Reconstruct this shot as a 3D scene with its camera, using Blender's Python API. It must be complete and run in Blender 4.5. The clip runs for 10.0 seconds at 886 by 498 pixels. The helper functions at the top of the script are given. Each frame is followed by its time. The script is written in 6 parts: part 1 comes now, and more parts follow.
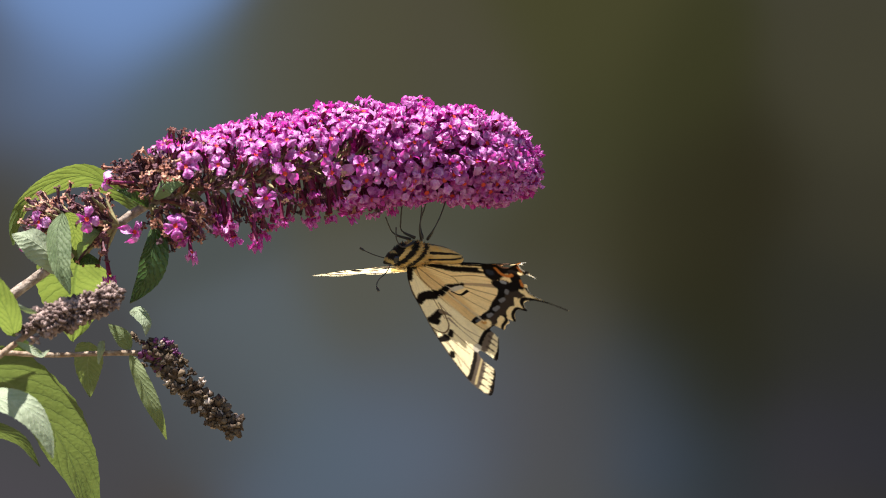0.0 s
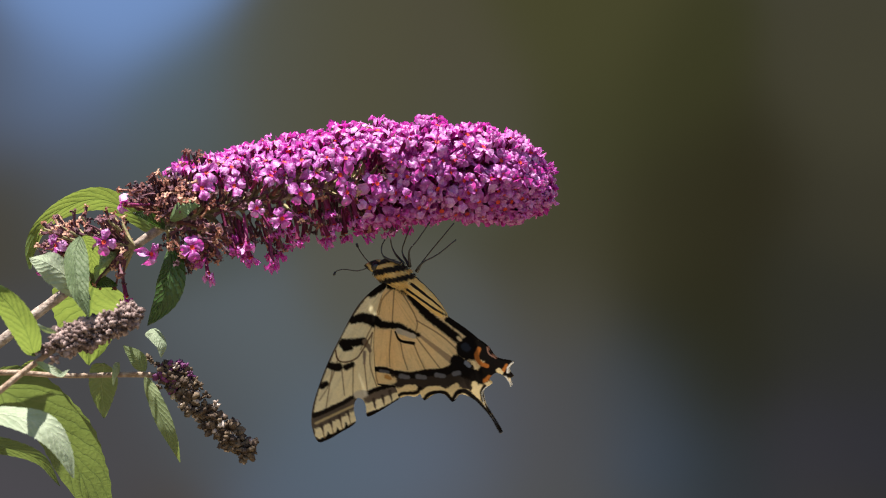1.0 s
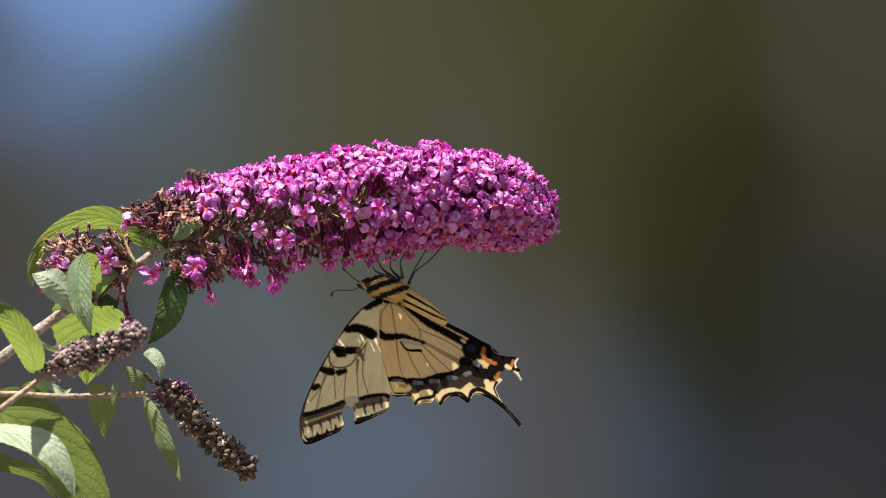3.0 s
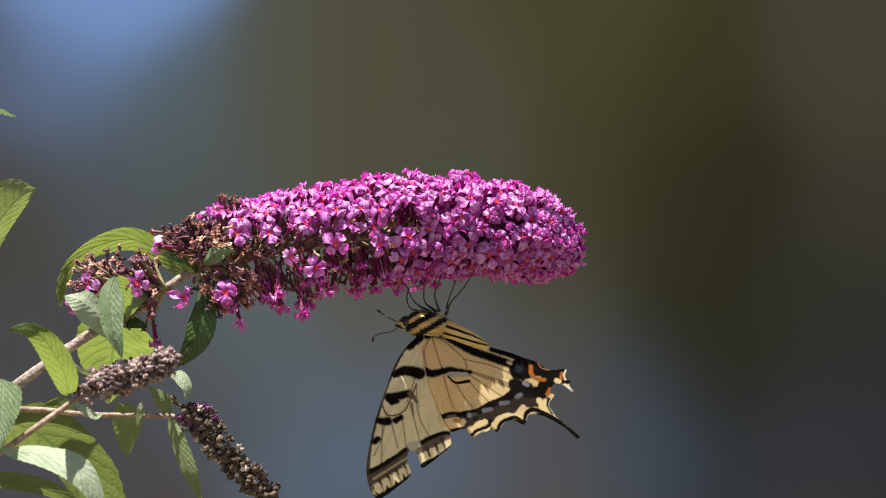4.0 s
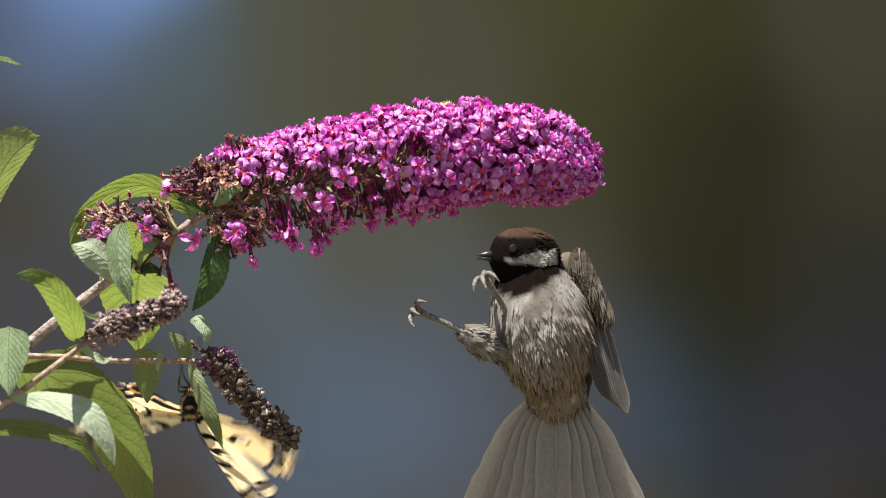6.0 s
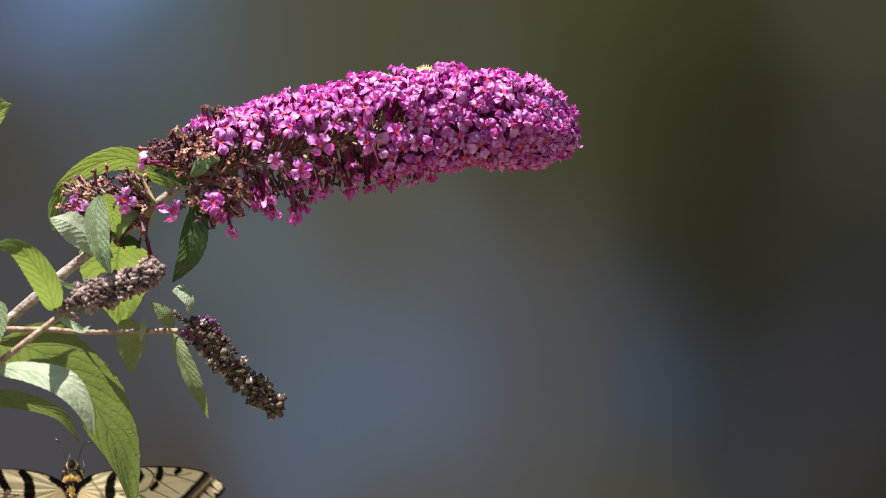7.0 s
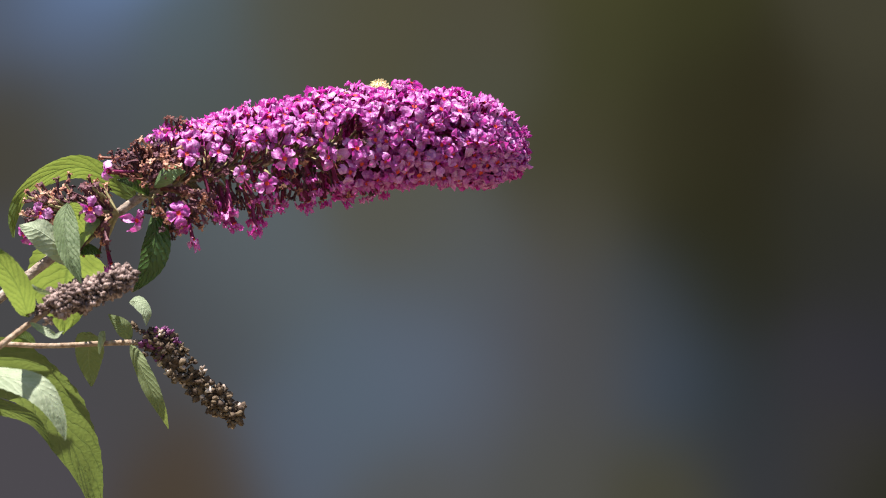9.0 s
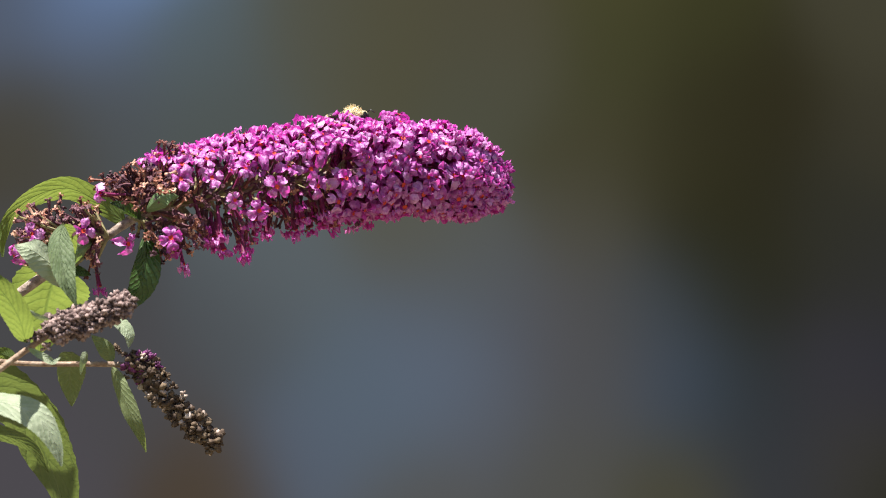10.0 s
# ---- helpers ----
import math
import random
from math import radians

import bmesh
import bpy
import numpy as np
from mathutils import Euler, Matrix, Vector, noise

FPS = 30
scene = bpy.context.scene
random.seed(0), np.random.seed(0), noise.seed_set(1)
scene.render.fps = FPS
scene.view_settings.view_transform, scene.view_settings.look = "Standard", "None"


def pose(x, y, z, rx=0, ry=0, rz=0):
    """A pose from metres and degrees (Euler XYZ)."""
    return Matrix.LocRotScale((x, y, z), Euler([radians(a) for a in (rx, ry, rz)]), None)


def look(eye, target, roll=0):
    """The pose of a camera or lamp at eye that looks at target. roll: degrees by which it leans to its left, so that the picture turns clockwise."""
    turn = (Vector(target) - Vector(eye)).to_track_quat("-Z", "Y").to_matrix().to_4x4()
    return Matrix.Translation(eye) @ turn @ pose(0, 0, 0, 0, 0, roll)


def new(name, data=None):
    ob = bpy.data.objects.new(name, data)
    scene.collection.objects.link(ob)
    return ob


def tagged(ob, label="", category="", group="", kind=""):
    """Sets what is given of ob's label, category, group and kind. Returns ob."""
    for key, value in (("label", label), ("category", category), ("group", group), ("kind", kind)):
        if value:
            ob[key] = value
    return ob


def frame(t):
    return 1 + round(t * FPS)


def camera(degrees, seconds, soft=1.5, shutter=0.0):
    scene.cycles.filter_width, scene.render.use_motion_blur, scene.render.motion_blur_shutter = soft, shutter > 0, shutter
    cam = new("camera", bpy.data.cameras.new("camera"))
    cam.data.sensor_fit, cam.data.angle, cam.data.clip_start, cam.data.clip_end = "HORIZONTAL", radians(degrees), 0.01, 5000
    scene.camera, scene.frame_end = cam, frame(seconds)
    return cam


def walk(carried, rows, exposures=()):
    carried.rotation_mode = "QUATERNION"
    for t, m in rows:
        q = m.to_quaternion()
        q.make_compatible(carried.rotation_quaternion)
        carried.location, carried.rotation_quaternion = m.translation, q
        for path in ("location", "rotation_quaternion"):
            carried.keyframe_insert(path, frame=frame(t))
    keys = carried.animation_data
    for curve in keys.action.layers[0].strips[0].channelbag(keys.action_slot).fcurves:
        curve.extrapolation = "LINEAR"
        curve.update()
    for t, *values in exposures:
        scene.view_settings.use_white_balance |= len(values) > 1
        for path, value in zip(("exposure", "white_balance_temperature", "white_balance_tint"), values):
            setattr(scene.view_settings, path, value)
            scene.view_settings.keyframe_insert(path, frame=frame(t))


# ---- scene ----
# One unit of the plan is 1/5200 m in the plane of the flower; u runs right, v down, d metres behind that plane.
FOCAL = 784 / math.tan(radians(4.0))
REACH = FOCAL / 5200.0
EYE_Z = 1.4
EXPOSURE = 1.35

cam = camera(8.0, 10.0, 1.0, 0.2)
cam.data.dof.use_dof = True
cam.data.dof.focus_distance = REACH + 0.03
cam.data.dof.aperture_fstop = 22.0


def cam_row(t, right, up):
    """A row of the camera's slow pan: the turn in plan units that moves the distance right and up."""
    return t, pose(0, -REACH, EYE_Z, 90 - math.degrees(math.atan(up / FOCAL)), 0, math.degrees(math.atan(right / FOCAL)))


walk(cam, [cam_row(*r) for r in (
    (0, 46, -75), (2.2, 46, -72), (3.3, 46, -68), (4.5, 46, -60), (5, 46, -50), (5.5, 47, -30), (6.2, 48, 16), (7.3, 50, 66),
    (8, 55, 80), (9, 72, 78), (10, 95, 72))], exposures=((0, EXPOSURE), (10, EXPOSURE)))

# ---------------------------------------------------------------- light
SUN_TO = Vector((-0.24, -0.15, 0.96)).normalized()
world = bpy.data.worlds.new("world")
scene.world = world
world.use_nodes = True
wn = world.node_tree.nodes
sky = wn.new("ShaderNodeTexSky")
sky.sky_type = "NISHITA"
sky.sun_disc = False
sky.sun_elevation = math.asin(SUN_TO.z)
sky.sun_rotation = math.atan2(SUN_TO.x, SUN_TO.y)
wn["Background"].inputs["Strength"].default_value = 0.052
world.node_tree.links.new(sky.outputs["Color"], wn["Background"].inputs["Color"])
sun = new("sun", bpy.data.lights.new("sun", "SUN"))
sun.data.energy = 5.0
sun.data.angle = radians(0.53)
sun.data.color = (1.0, 0.95, 0.87)
sun.matrix_world = look((0, 0, 6), Vector((0, 0, 6)) - SUN_TO)


# ---------------------------------------------------------------- materials
def srgb(r, g, b):
    return tuple(((c / 255 + 0.055) / 1.055) ** 2.4 if c > 10 else c / 255 / 12.92 for c in (r, g, b)) + (1.0,)


def material(name, colours, rough=0.6, scale=300.0, bump=0.0, bump_scale=900.0, translucent=0.0, tint=None,
             piece=0.0, island=False, gloss=0.5, metal=0.0, sheen=0.0, rows=0.0):
    """A surface whose colour wanders between colours with a coarse and a fine noise, with relief; translucent is the share of light let through."""
    m = bpy.data.materials.new(name)
    m.use_nodes = True
    n, link = m.node_tree.nodes, m.node_tree.links.new
    bsdf = n["Principled BSDF"]
    at = n.new("ShaderNodeTexCoord")
    coarse, fine, both = n.new("ShaderNodeTexNoise"), n.new("ShaderNodeTexNoise"), n.new("ShaderNodeMath")
    coarse.inputs["Scale"].default_value = scale
    coarse.inputs["Detail"].default_value = 3
    fine.inputs["Scale"].default_value = scale * 5.3
    fine.inputs["Detail"].default_value = 2
    both.operation = "MULTIPLY_ADD"
    both.inputs[1].default_value = 0.4
    for node in (coarse, fine):
        link(at.outputs["Object"], node.inputs["Vector"])
    link(fine.outputs["Fac"], both.inputs[0])
    link(coarse.outputs["Fac"], both.inputs[2])
    value = both.outputs[0]
    if piece:
        info = n.new("ShaderNodeNewGeometry" if island else "ShaderNodeObjectInfo")
        more = n.new("ShaderNodeMath")
        more.operation = "MULTIPLY_ADD"
        more.inputs[1].default_value = piece
        link(info.outputs["Random Per Island" if island else "Random"], more.inputs[0])
        link(value, more.inputs[2])
        shift = n.new("ShaderNodeMath")
        shift.operation = "SUBTRACT"
        shift.inputs[1].default_value = piece / 2
        link(more.outputs[0], shift.inputs[0])
        value = shift.outputs[0]
    ramp = n.new("ShaderNodeValToRGB")
    link(value, ramp.inputs["Fac"])
    span = 0.4 if len(colours) > 1 else 0
    e = ramp.color_ramp.elements
    while len(e) < len(colours):
        e.new(0.5)
    for i, c in enumerate(colours):
        e[i].position = 0.5 + span * i / max(1, len(colours) - 1)
        e[i].color = c if len(c) == 4 else (*c, 1)
    if len(colours) == 1:
        e[1].color = e[0].color
    link(ramp.outputs["Color"], bsdf.inputs["Base Color"])
    bsdf.inputs["Roughness"].default_value = rough
    bsdf.inputs["Metallic"].default_value = metal
    bsdf.inputs["Specular IOR Level"].default_value = gloss
    if sheen:
        bsdf.inputs["Sheen Weight"].default_value = sheen
    normal = None
    if bump:
        relief, grain = n.new("ShaderNodeBump"), n.new("ShaderNodeTexNoise")
        grain.inputs["Scale"].default_value = bump_scale
        grain.inputs["Detail"].default_value = 4
        link(at.outputs["Object"], grain.inputs["Vector"])
        relief.inputs["Strength"].default_value = bump
        relief.inputs["Distance"].default_value = 0.6 / bump_scale
        link(grain.outputs["Fac"], relief.inputs["Height"])
        link(relief.outputs["Normal"], bsdf.inputs["Normal"])
        normal = relief.outputs["Normal"]
    if translucent:
        thin, mix = n.new("ShaderNodeBsdfTranslucent"), n.new("ShaderNodeMixShader")
        mix.inputs[0].default_value = translucent
        if tint:
            thin.inputs["Color"].default_value = (*tint, 1)
        else:
            link(ramp.outputs["Color"], thin.inputs["Color"])
        if normal:
            link(normal, thin.inputs["Normal"])
        link(bsdf.outputs[0], mix.inputs[1])
        link(thin.outputs[0], mix.inputs[2])
        link(mix.outputs[0], n["Material Output"].inputs["Surface"])
    return m


PETAL = material("petal", [(0.36, 0.052, 0.335), (0.51, 0.14, 0.48), (0.72, 0.36, 0.70)], 0.42, 420, 0.8, 1100, 0.36, (0.72, 0.045, 0.48), piece=0.35, gloss=0.65)
PETAL_FOOT = material("petal_foot", [(0.28, 0.022, 0.22), (0.40, 0.06, 0.34)], 0.35, 420, 0.6, 1100, 0.36, (0.60, 0.02, 0.36), piece=0.3)
TUBE = material("floret_tube", [(0.14, 0.010, 0.05), (0.27, 0.025, 0.13)], 0.55, 200, 0.2, 1500, 0.2, (0.42, 0.02, 0.12), piece=0.3)
THROAT = material("floret_throat", [(0.50, 0.022, 0.014), (0.70, 0.06, 0.02)], 0.6, 300, 0.2, 1500, 0.2)
DRY = material("dried_floret", [(0.14, 0.04, 0.035), (0.38, 0.15, 0.10), (0.68, 0.43, 0.31)], 0.7, 220, 0.5, 1200, 0.25, piece=0.5)
# dark withered florets; their colour also carries the shade of the gaps
DRY_DARK = material("withered_floret_shaded", [(0.045, 0.014, 0.024), (0.14, 0.045, 0.065)], 0.7, 220, 0.5, 1200, piece=0.4)
CALYX = material("calyx", [(0.20, 0.175, 0.08), (0.36, 0.32, 0.16)], 0.7, 260, 0.4, 1200, 0.1, piece=0.3)
BARK = material("young_bark", [(0.14, 0.10, 0.08), (0.27, 0.21, 0.175), (0.42, 0.355, 0.31)], 0.8, 420, 0.8, 900)
# a darker copy of the twig bark, its colour holding the upright twig's shade
SHADED_TWIG = material("shaded_twig_bark", [(0.055, 0.036, 0.028), (0.11, 0.078, 0.06), (0.20, 0.155, 0.125)], 0.75, 500, 0.6, 900)
TWIG = material("twig_bark", [(0.14, 0.085, 0.055), (0.26, 0.175, 0.12), (0.36, 0.28, 0.215)], 0.75, 500, 0.6, 900)
BUD_GREY = material("faded_bud", [(0.055, 0.034, 0.032), (0.165, 0.108, 0.100), (0.35, 0.255, 0.235)], 0.85, 400, 0.6, 1500, piece=0.4, island=True)
BUD_BROWN = material("seed_bud", [(0.036, 0.024, 0.019), (0.085, 0.058, 0.042), (0.145, 0.105, 0.07)], 0.85, 400, 0.6, 1500, piece=0.5, island=True, gloss=0.2)
HUSK = material("pale_husk", [(0.24, 0.17, 0.14), (0.42, 0.33, 0.28), (0.58, 0.49, 0.44)], 0.8, 400, 0.5, 1500, piece=0.4, island=True)
BUD_PURPLE = material("purple_bud", [(0.06, 0.010, 0.05), (0.17, 0.03, 0.15)], 0.6, 400, 0.4, 1500, piece=0.4, island=True)
# ground out of view; its warm tone is set to bounce sunlight up
SOIL = material("bounce_ground", [(0.09, 0.072, 0.045), (0.165, 0.132, 0.083), (0.135, 0.122, 0.065)], 0.95, 1.3, 0.9, 14)


def leaf_material(name, colours, tint, rough, share, gloss=0.4, relief=0.45):
    """A quilted leaf face: veins from the leaf's own across-and-along coordinates, and the relief between them."""
    m = material(name, colours, rough, 130, 0, 900, share, tint, piece=0.2, gloss=gloss)
    n, link = m.node_tree.nodes, m.node_tree.links.new
    uv = n.new("ShaderNodeUVMap")
    sep = n.new("ShaderNodeSeparateXYZ")
    link(uv.outputs[0], sep.inputs[0])

    def maths(op, a, b=0.0, c=0.0):
        node = n.new("ShaderNodeMath")
        node.operation = op
        for i, v in enumerate((a, b, c)):
            if isinstance(v, (int, float)):
                node.inputs[i].default_value = v
            else:
                link(v, node.inputs[i])
        return node.outputs[0]
    across = maths("ABSOLUTE", maths("SUBTRACT", sep.outputs["X"], 0.5))
    wob = n.new("ShaderNodeTexNoise")
    wob.inputs["Scale"].default_value = 9
    link(uv.outputs[0], wob.inputs["Vector"])
    phase = maths("ADD", maths("MULTIPLY_ADD", across, -5.0, maths("MULTIPLY", sep.outputs["Y"], 11.0)), maths("MULTIPLY", wob.outputs["Fac"], 0.7))
    side = maths("POWER", maths("ABSOLUTE", maths("SINE", maths("MULTIPLY", phase, 3.1416))), 0.35)
    rib = n.new("ShaderNodeMapRange")
    rib.interpolation_type = "SMOOTHSTEP"
    rib.inputs["From Max"].default_value = 0.035
    link(across, rib.inputs["Value"])
    cells = n.new("ShaderNodeTexVoronoi")
    cells.feature = "DISTANCE_TO_EDGE"
    cells.inputs["Scale"].default_value = 400
    at = n.new("ShaderNodeTexCoord")
    link(at.outputs["Object"], cells.inputs["Vector"])
    net = n.new("ShaderNodeMapRange")
    net.interpolation_type = "SMOOTHSTEP"
    net.inputs["From Max"].default_value = 0.34
    link(cells.outputs["Distance"], net.inputs["Value"])
    height = maths("ADD", maths("MULTIPLY", maths("MULTIPLY", side, rib.outputs[0]), 1.0), maths("MULTIPLY", net.outputs[0], 0.22))
    bump = n.new("ShaderNodeBump")
    bump.inputs["Strength"].default_value = relief
    bump.inputs["Distance"].default_value = 0.0006
    link(height, bump.inputs["Height"])
    bsdf = n["Principled BSDF"]
    link(bump.outputs["Normal"], bsdf.inputs["Normal"])
    thin = [x for x in n if x.type == "BSDF_TRANSLUCENT"][0]
    link(bump.outputs["Normal"], thin.inputs["Normal"])
    glow = n.new("ShaderNodeMix")
    glow.data_type = "RGBA"
    glow.inputs["A"].default_value = (tint[0] * 0.62, tint[1] * 0.68, tint[2] * 0.7, 1)
    glow.inputs["B"].default_value = (*tint, 1)
    link(maths("MULTIPLY", maths("MULTIPLY_ADD", net.outputs[0], 0.16, 0.84), maths("MULTIPLY", side, rib.outputs[0])), glow.inputs["Factor"])
    link(glow.outputs["Result"], thin.inputs["Color"])
    base = bsdf.inputs["Base Color"].links[0].from_socket
    vein = n.new("ShaderNodeMix")
    vein.data_type = "RGBA"
    vein.blend_type = "MIX"
    vein.inputs["A"].default_value = (*[min(1, c * 1.5 + 0.03) for c in colours[-1][:3]], 1)
    link(base, vein.inputs["B"])
    link(maths("MULTIPLY_ADD", maths("MULTIPLY", side, rib.outputs[0]), 0.55, 0.45), vein.inputs["Factor"])
    link(vein.outputs["Result"], bsdf.inputs["Base Color"])
    return m


LEAF_TOP = leaf_material("leaf_upper_face", [(0.075, 0.125, 0.035), (0.125, 0.19, 0.055)], (0.195, 0.25, 0.045), 0.45, 0.6)
LEAF_UNDER = leaf_material("leaf_lower_face", [(0.17, 0.22, 0.10), (0.25, 0.30, 0.15)], (0.175, 0.22, 0.05), 0.7, 0.55)
LEAF_OLIVE = leaf_material("olive_leaf_face", [(0.095, 0.135, 0.050), (0.155, 0.20, 0.085)], (0.125, 0.165, 0.036), 0.6, 0.55, 0.3, 0.7)
# dark green with the shade under the panicle put into its colour
LEAF_DARK = leaf_material("shaded_leaf_face", [(0.020, 0.048, 0.012), (0.042, 0.085, 0.020)], (0.09, 0.20, 0.015), 0.38, 0.2, 0.5, 1.0)
LEAF_MID = leaf_material("grey_green_leaf_face", [(0.10, 0.17, 0.07), (0.17, 0.25, 0.12)], (0.28, 0.40, 0.07), 0.45, 0.3)
LEAF_TEAL = leaf_material("blue_green_leaf_face", [(0.070, 0.105, 0.050), (0.125, 0.165, 0.085)], (0.22, 0.30, 0.07), 0.6, 0.25, 0.25, 0.9)
LEAF_PALE = leaf_material("downy_leaf_face", [(0.21, 0.26, 0.17), (0.33, 0.37, 0.265)], (0.30, 0.40, 0.11), 0.6, 0.25, 0.3, 0.6)

# ---------------------------------------------------------------- builders
def pt(u, v, d=0.0):
    k = (REACH + d) / FOCAL
    return Vector(((u - 784) * k, d, EYE_Z + (441 - v) * k))


def part(name, bm, mats, parent=None, label="", smooth=True):
    me = bpy.data.meshes.new(name)
    bm.to_mesh(me)
    bm.free()
    for m in mats if isinstance(mats, (list, tuple)) else [mats]:
        me.materials.append(m)
    if smooth:
        me.polygons.foreach_set("use_smooth", [True] * len(me.polygons))
    ob = new(name, me)
    ob.parent = parent
    return tagged(ob, label)


def smooth_path(points, steps):
    """A Catmull-Rom line through the points."""
    p = [Vector(q) for q in points]
    p = [2 * p[0] - p[1], *p, 2 * p[-1] - p[-2]]
    out = []
    for i in range(1, len(p) - 2):
        for k in range(steps):
            f = k / steps
            a, b, c, e = p[i - 1:i + 3]
            out.append(0.5 * (2 * b + (c - a) * f + (2 * a - 5 * b + 4 * c - e) * f * f + (3 * b - a - 3 * c + e) * f ** 3))
    return out + [p[-2]]


def add_tube(bm, line, radii, sides=8, mat=0, cap=True, rough=0.0, rng=random):
    rings = []
    ref = Vector((0.13, 0.9, 0.2))
    for i, c in enumerate(line):
        tang = (line[min(i + 1, len(line) - 1)] - line[max(i - 1, 0)]).normalized()
        a = tang.cross(ref).normalized()
        b = tang.cross(a)
        r = radii[i] if isinstance(radii, (list, tuple)) else radii
        rings.append([bm.verts.new(c + (a * math.cos(q) + b * math.sin(q)) * r * (1 + rough * rng.uniform(-1, 1)))
                      for q in [2 * math.pi * k / sides for k in range(sides)]])
    for r0, r1 in zip(rings, rings[1:]):
        for k in range(sides):
            f = bm.faces.new((r0[k], r0[(k + 1) % sides], r1[(k + 1) % sides], r1[k]))
            f.material_index = mat
    if cap:
        bm.faces.new(rings[0][::-1]).material_index = mat
        bm.faces.new(rings[-1]).material_index = mat
    return rings


def add_blob(bm, c, radii, turn=None, rough=0.15, mat=0, rng=random, seg=6, rings=5):
    """A lumpy ellipsoid."""
    turn = turn or Matrix.Identity(3)
    grid = []
    for i in range(1, rings):
        th = math.pi * i / rings
        grid.append([bm.verts.new(c + turn @ Vector((math.sin(th) * math.cos(2 * math.pi * k / seg) * radii[0],
                                                     math.sin(th) * math.sin(2 * math.pi * k / seg) * radii[1],
                                                     math.cos(th) * radii[2])) * (1 + rough * rng.uniform(-1, 1))) for k in range(seg)])
    top, bot = bm.verts.new(c + turn @ Vector((0, 0, radii[2]))), bm.verts.new(c - turn @ Vector((0, 0, radii[2])))
    for k in range(seg):
        j = (k + 1) % seg
        bm.faces.new((top, grid[0][k], grid[0][j])).material_index = mat
        bm.faces.new((grid[-1][k], bot, grid[-1][j])).material_index = mat
        for a, b in zip(grid, grid[1:]):
            bm.faces.new((a[k], b[k], b[j], a[j])).material_index = mat


def aim(direction, spin=0.0):
    return Vector(direction).to_track_quat("Z", "Y").to_matrix() @ Matrix.Rotation(spin, 3, "Z")


def leaf(parent, base, points, width, roll, faces, label="", fold=0.25, peak=0.4, curl=0.0, teeth=0.02, seed=0, tail=0.0, name="leaf", lop=(1.0, 1.0)):
    """A leaf blade along its midrib points (u, v, d), with a fold along the midrib, a toothed margin and a wavy surface.
    roll turns the blade about the midrib: 0 lies flat to the picture plane. peak: where along it the leaf is widest; lop: the widths of its halves."""
    rng = random.Random(seed)
    line = smooth_path([pt(*p) - base for p in points], 9)
    n, cols, w = len(line), 10, width / 5200.0
    bm = bmesh.new()
    uv = bm.loops.layers.uv.new("UVMap")
    lay = []
    off = rng.uniform(0, 50)
    for thick in (0.0,):
        rows = []
        for i, c in enumerate(line):
            f = i / (n - 1)
            tang = (line[min(i + 1, n - 1)] - line[max(i - 1, 0)]).normalized()
            flat = tang.cross(Vector((0, 1, 0))).normalized()
            nor = flat.cross(tang).normalized()
            r = radians(roll if not isinstance(roll, tuple) else roll[0] + (roll[1] - roll[0]) * f)
            side = flat * math.cos(r) + nor * math.sin(r)
            nor = side.cross(tang).normalized()
            e = math.log(0.5) / math.log(peak)
            half = 0.5 * w * (math.sin(math.pi * min(1, max(0, f)) ** e) ** 0.8 * (1 - tail) + tail * (1 - f)) if 0 < f < 1 else 0.02 * w + 0.5 * w * tail * (1 - f)
            half *= 1 + teeth * (1 if i % 2 else -1)
            row = []
            for k in range(cols + 1):
                a = k / cols * 2 - 1
                lift = fold * abs(a) * half - curl * a * a * half
                wave = noise.noise(Vector((f * 5 + off, a * 1.6, off))) * w * 0.07 * (0.3 + abs(a))
                a *= lop[0] if a < 0 else lop[1]
                row.append(bm.verts.new(c + side * a * half + nor * (lift + wave - thick * 0.00022 * (1 - a * a * 0.8))))
            rows.append(row)
        lay.append(rows)
    for t, rows in enumerate(lay):
        for i in range(n - 1):
            for k in range(cols):
                q = (rows[i][k], rows[i][k + 1], rows[i + 1][k + 1], rows[i + 1][k])
                f = bm.faces.new(q if t == 0 else q[::-1])
                f.material_index = t
                for lp in f.loops:
                    for ii, kk in ((i, k), (i, k + 1), (i + 1, k + 1), (i + 1, k)):
                        if lp.vert is rows[ii][kk]:
                            lp[uv].uv = (kk / cols, ii / (n - 1))
    return part(name, bm, faces[0], parent, label)


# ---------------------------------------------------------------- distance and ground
# soft patches of the far slope: place across and down in plan units, and the lit, blurred colour they glow
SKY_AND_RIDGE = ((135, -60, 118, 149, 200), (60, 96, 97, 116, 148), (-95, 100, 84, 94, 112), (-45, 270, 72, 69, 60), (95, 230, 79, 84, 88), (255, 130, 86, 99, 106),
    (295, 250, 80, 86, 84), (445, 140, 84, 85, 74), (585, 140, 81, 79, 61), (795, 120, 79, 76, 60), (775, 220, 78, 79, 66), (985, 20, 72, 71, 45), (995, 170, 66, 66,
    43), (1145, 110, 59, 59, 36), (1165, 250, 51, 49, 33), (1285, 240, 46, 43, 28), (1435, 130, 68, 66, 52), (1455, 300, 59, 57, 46))
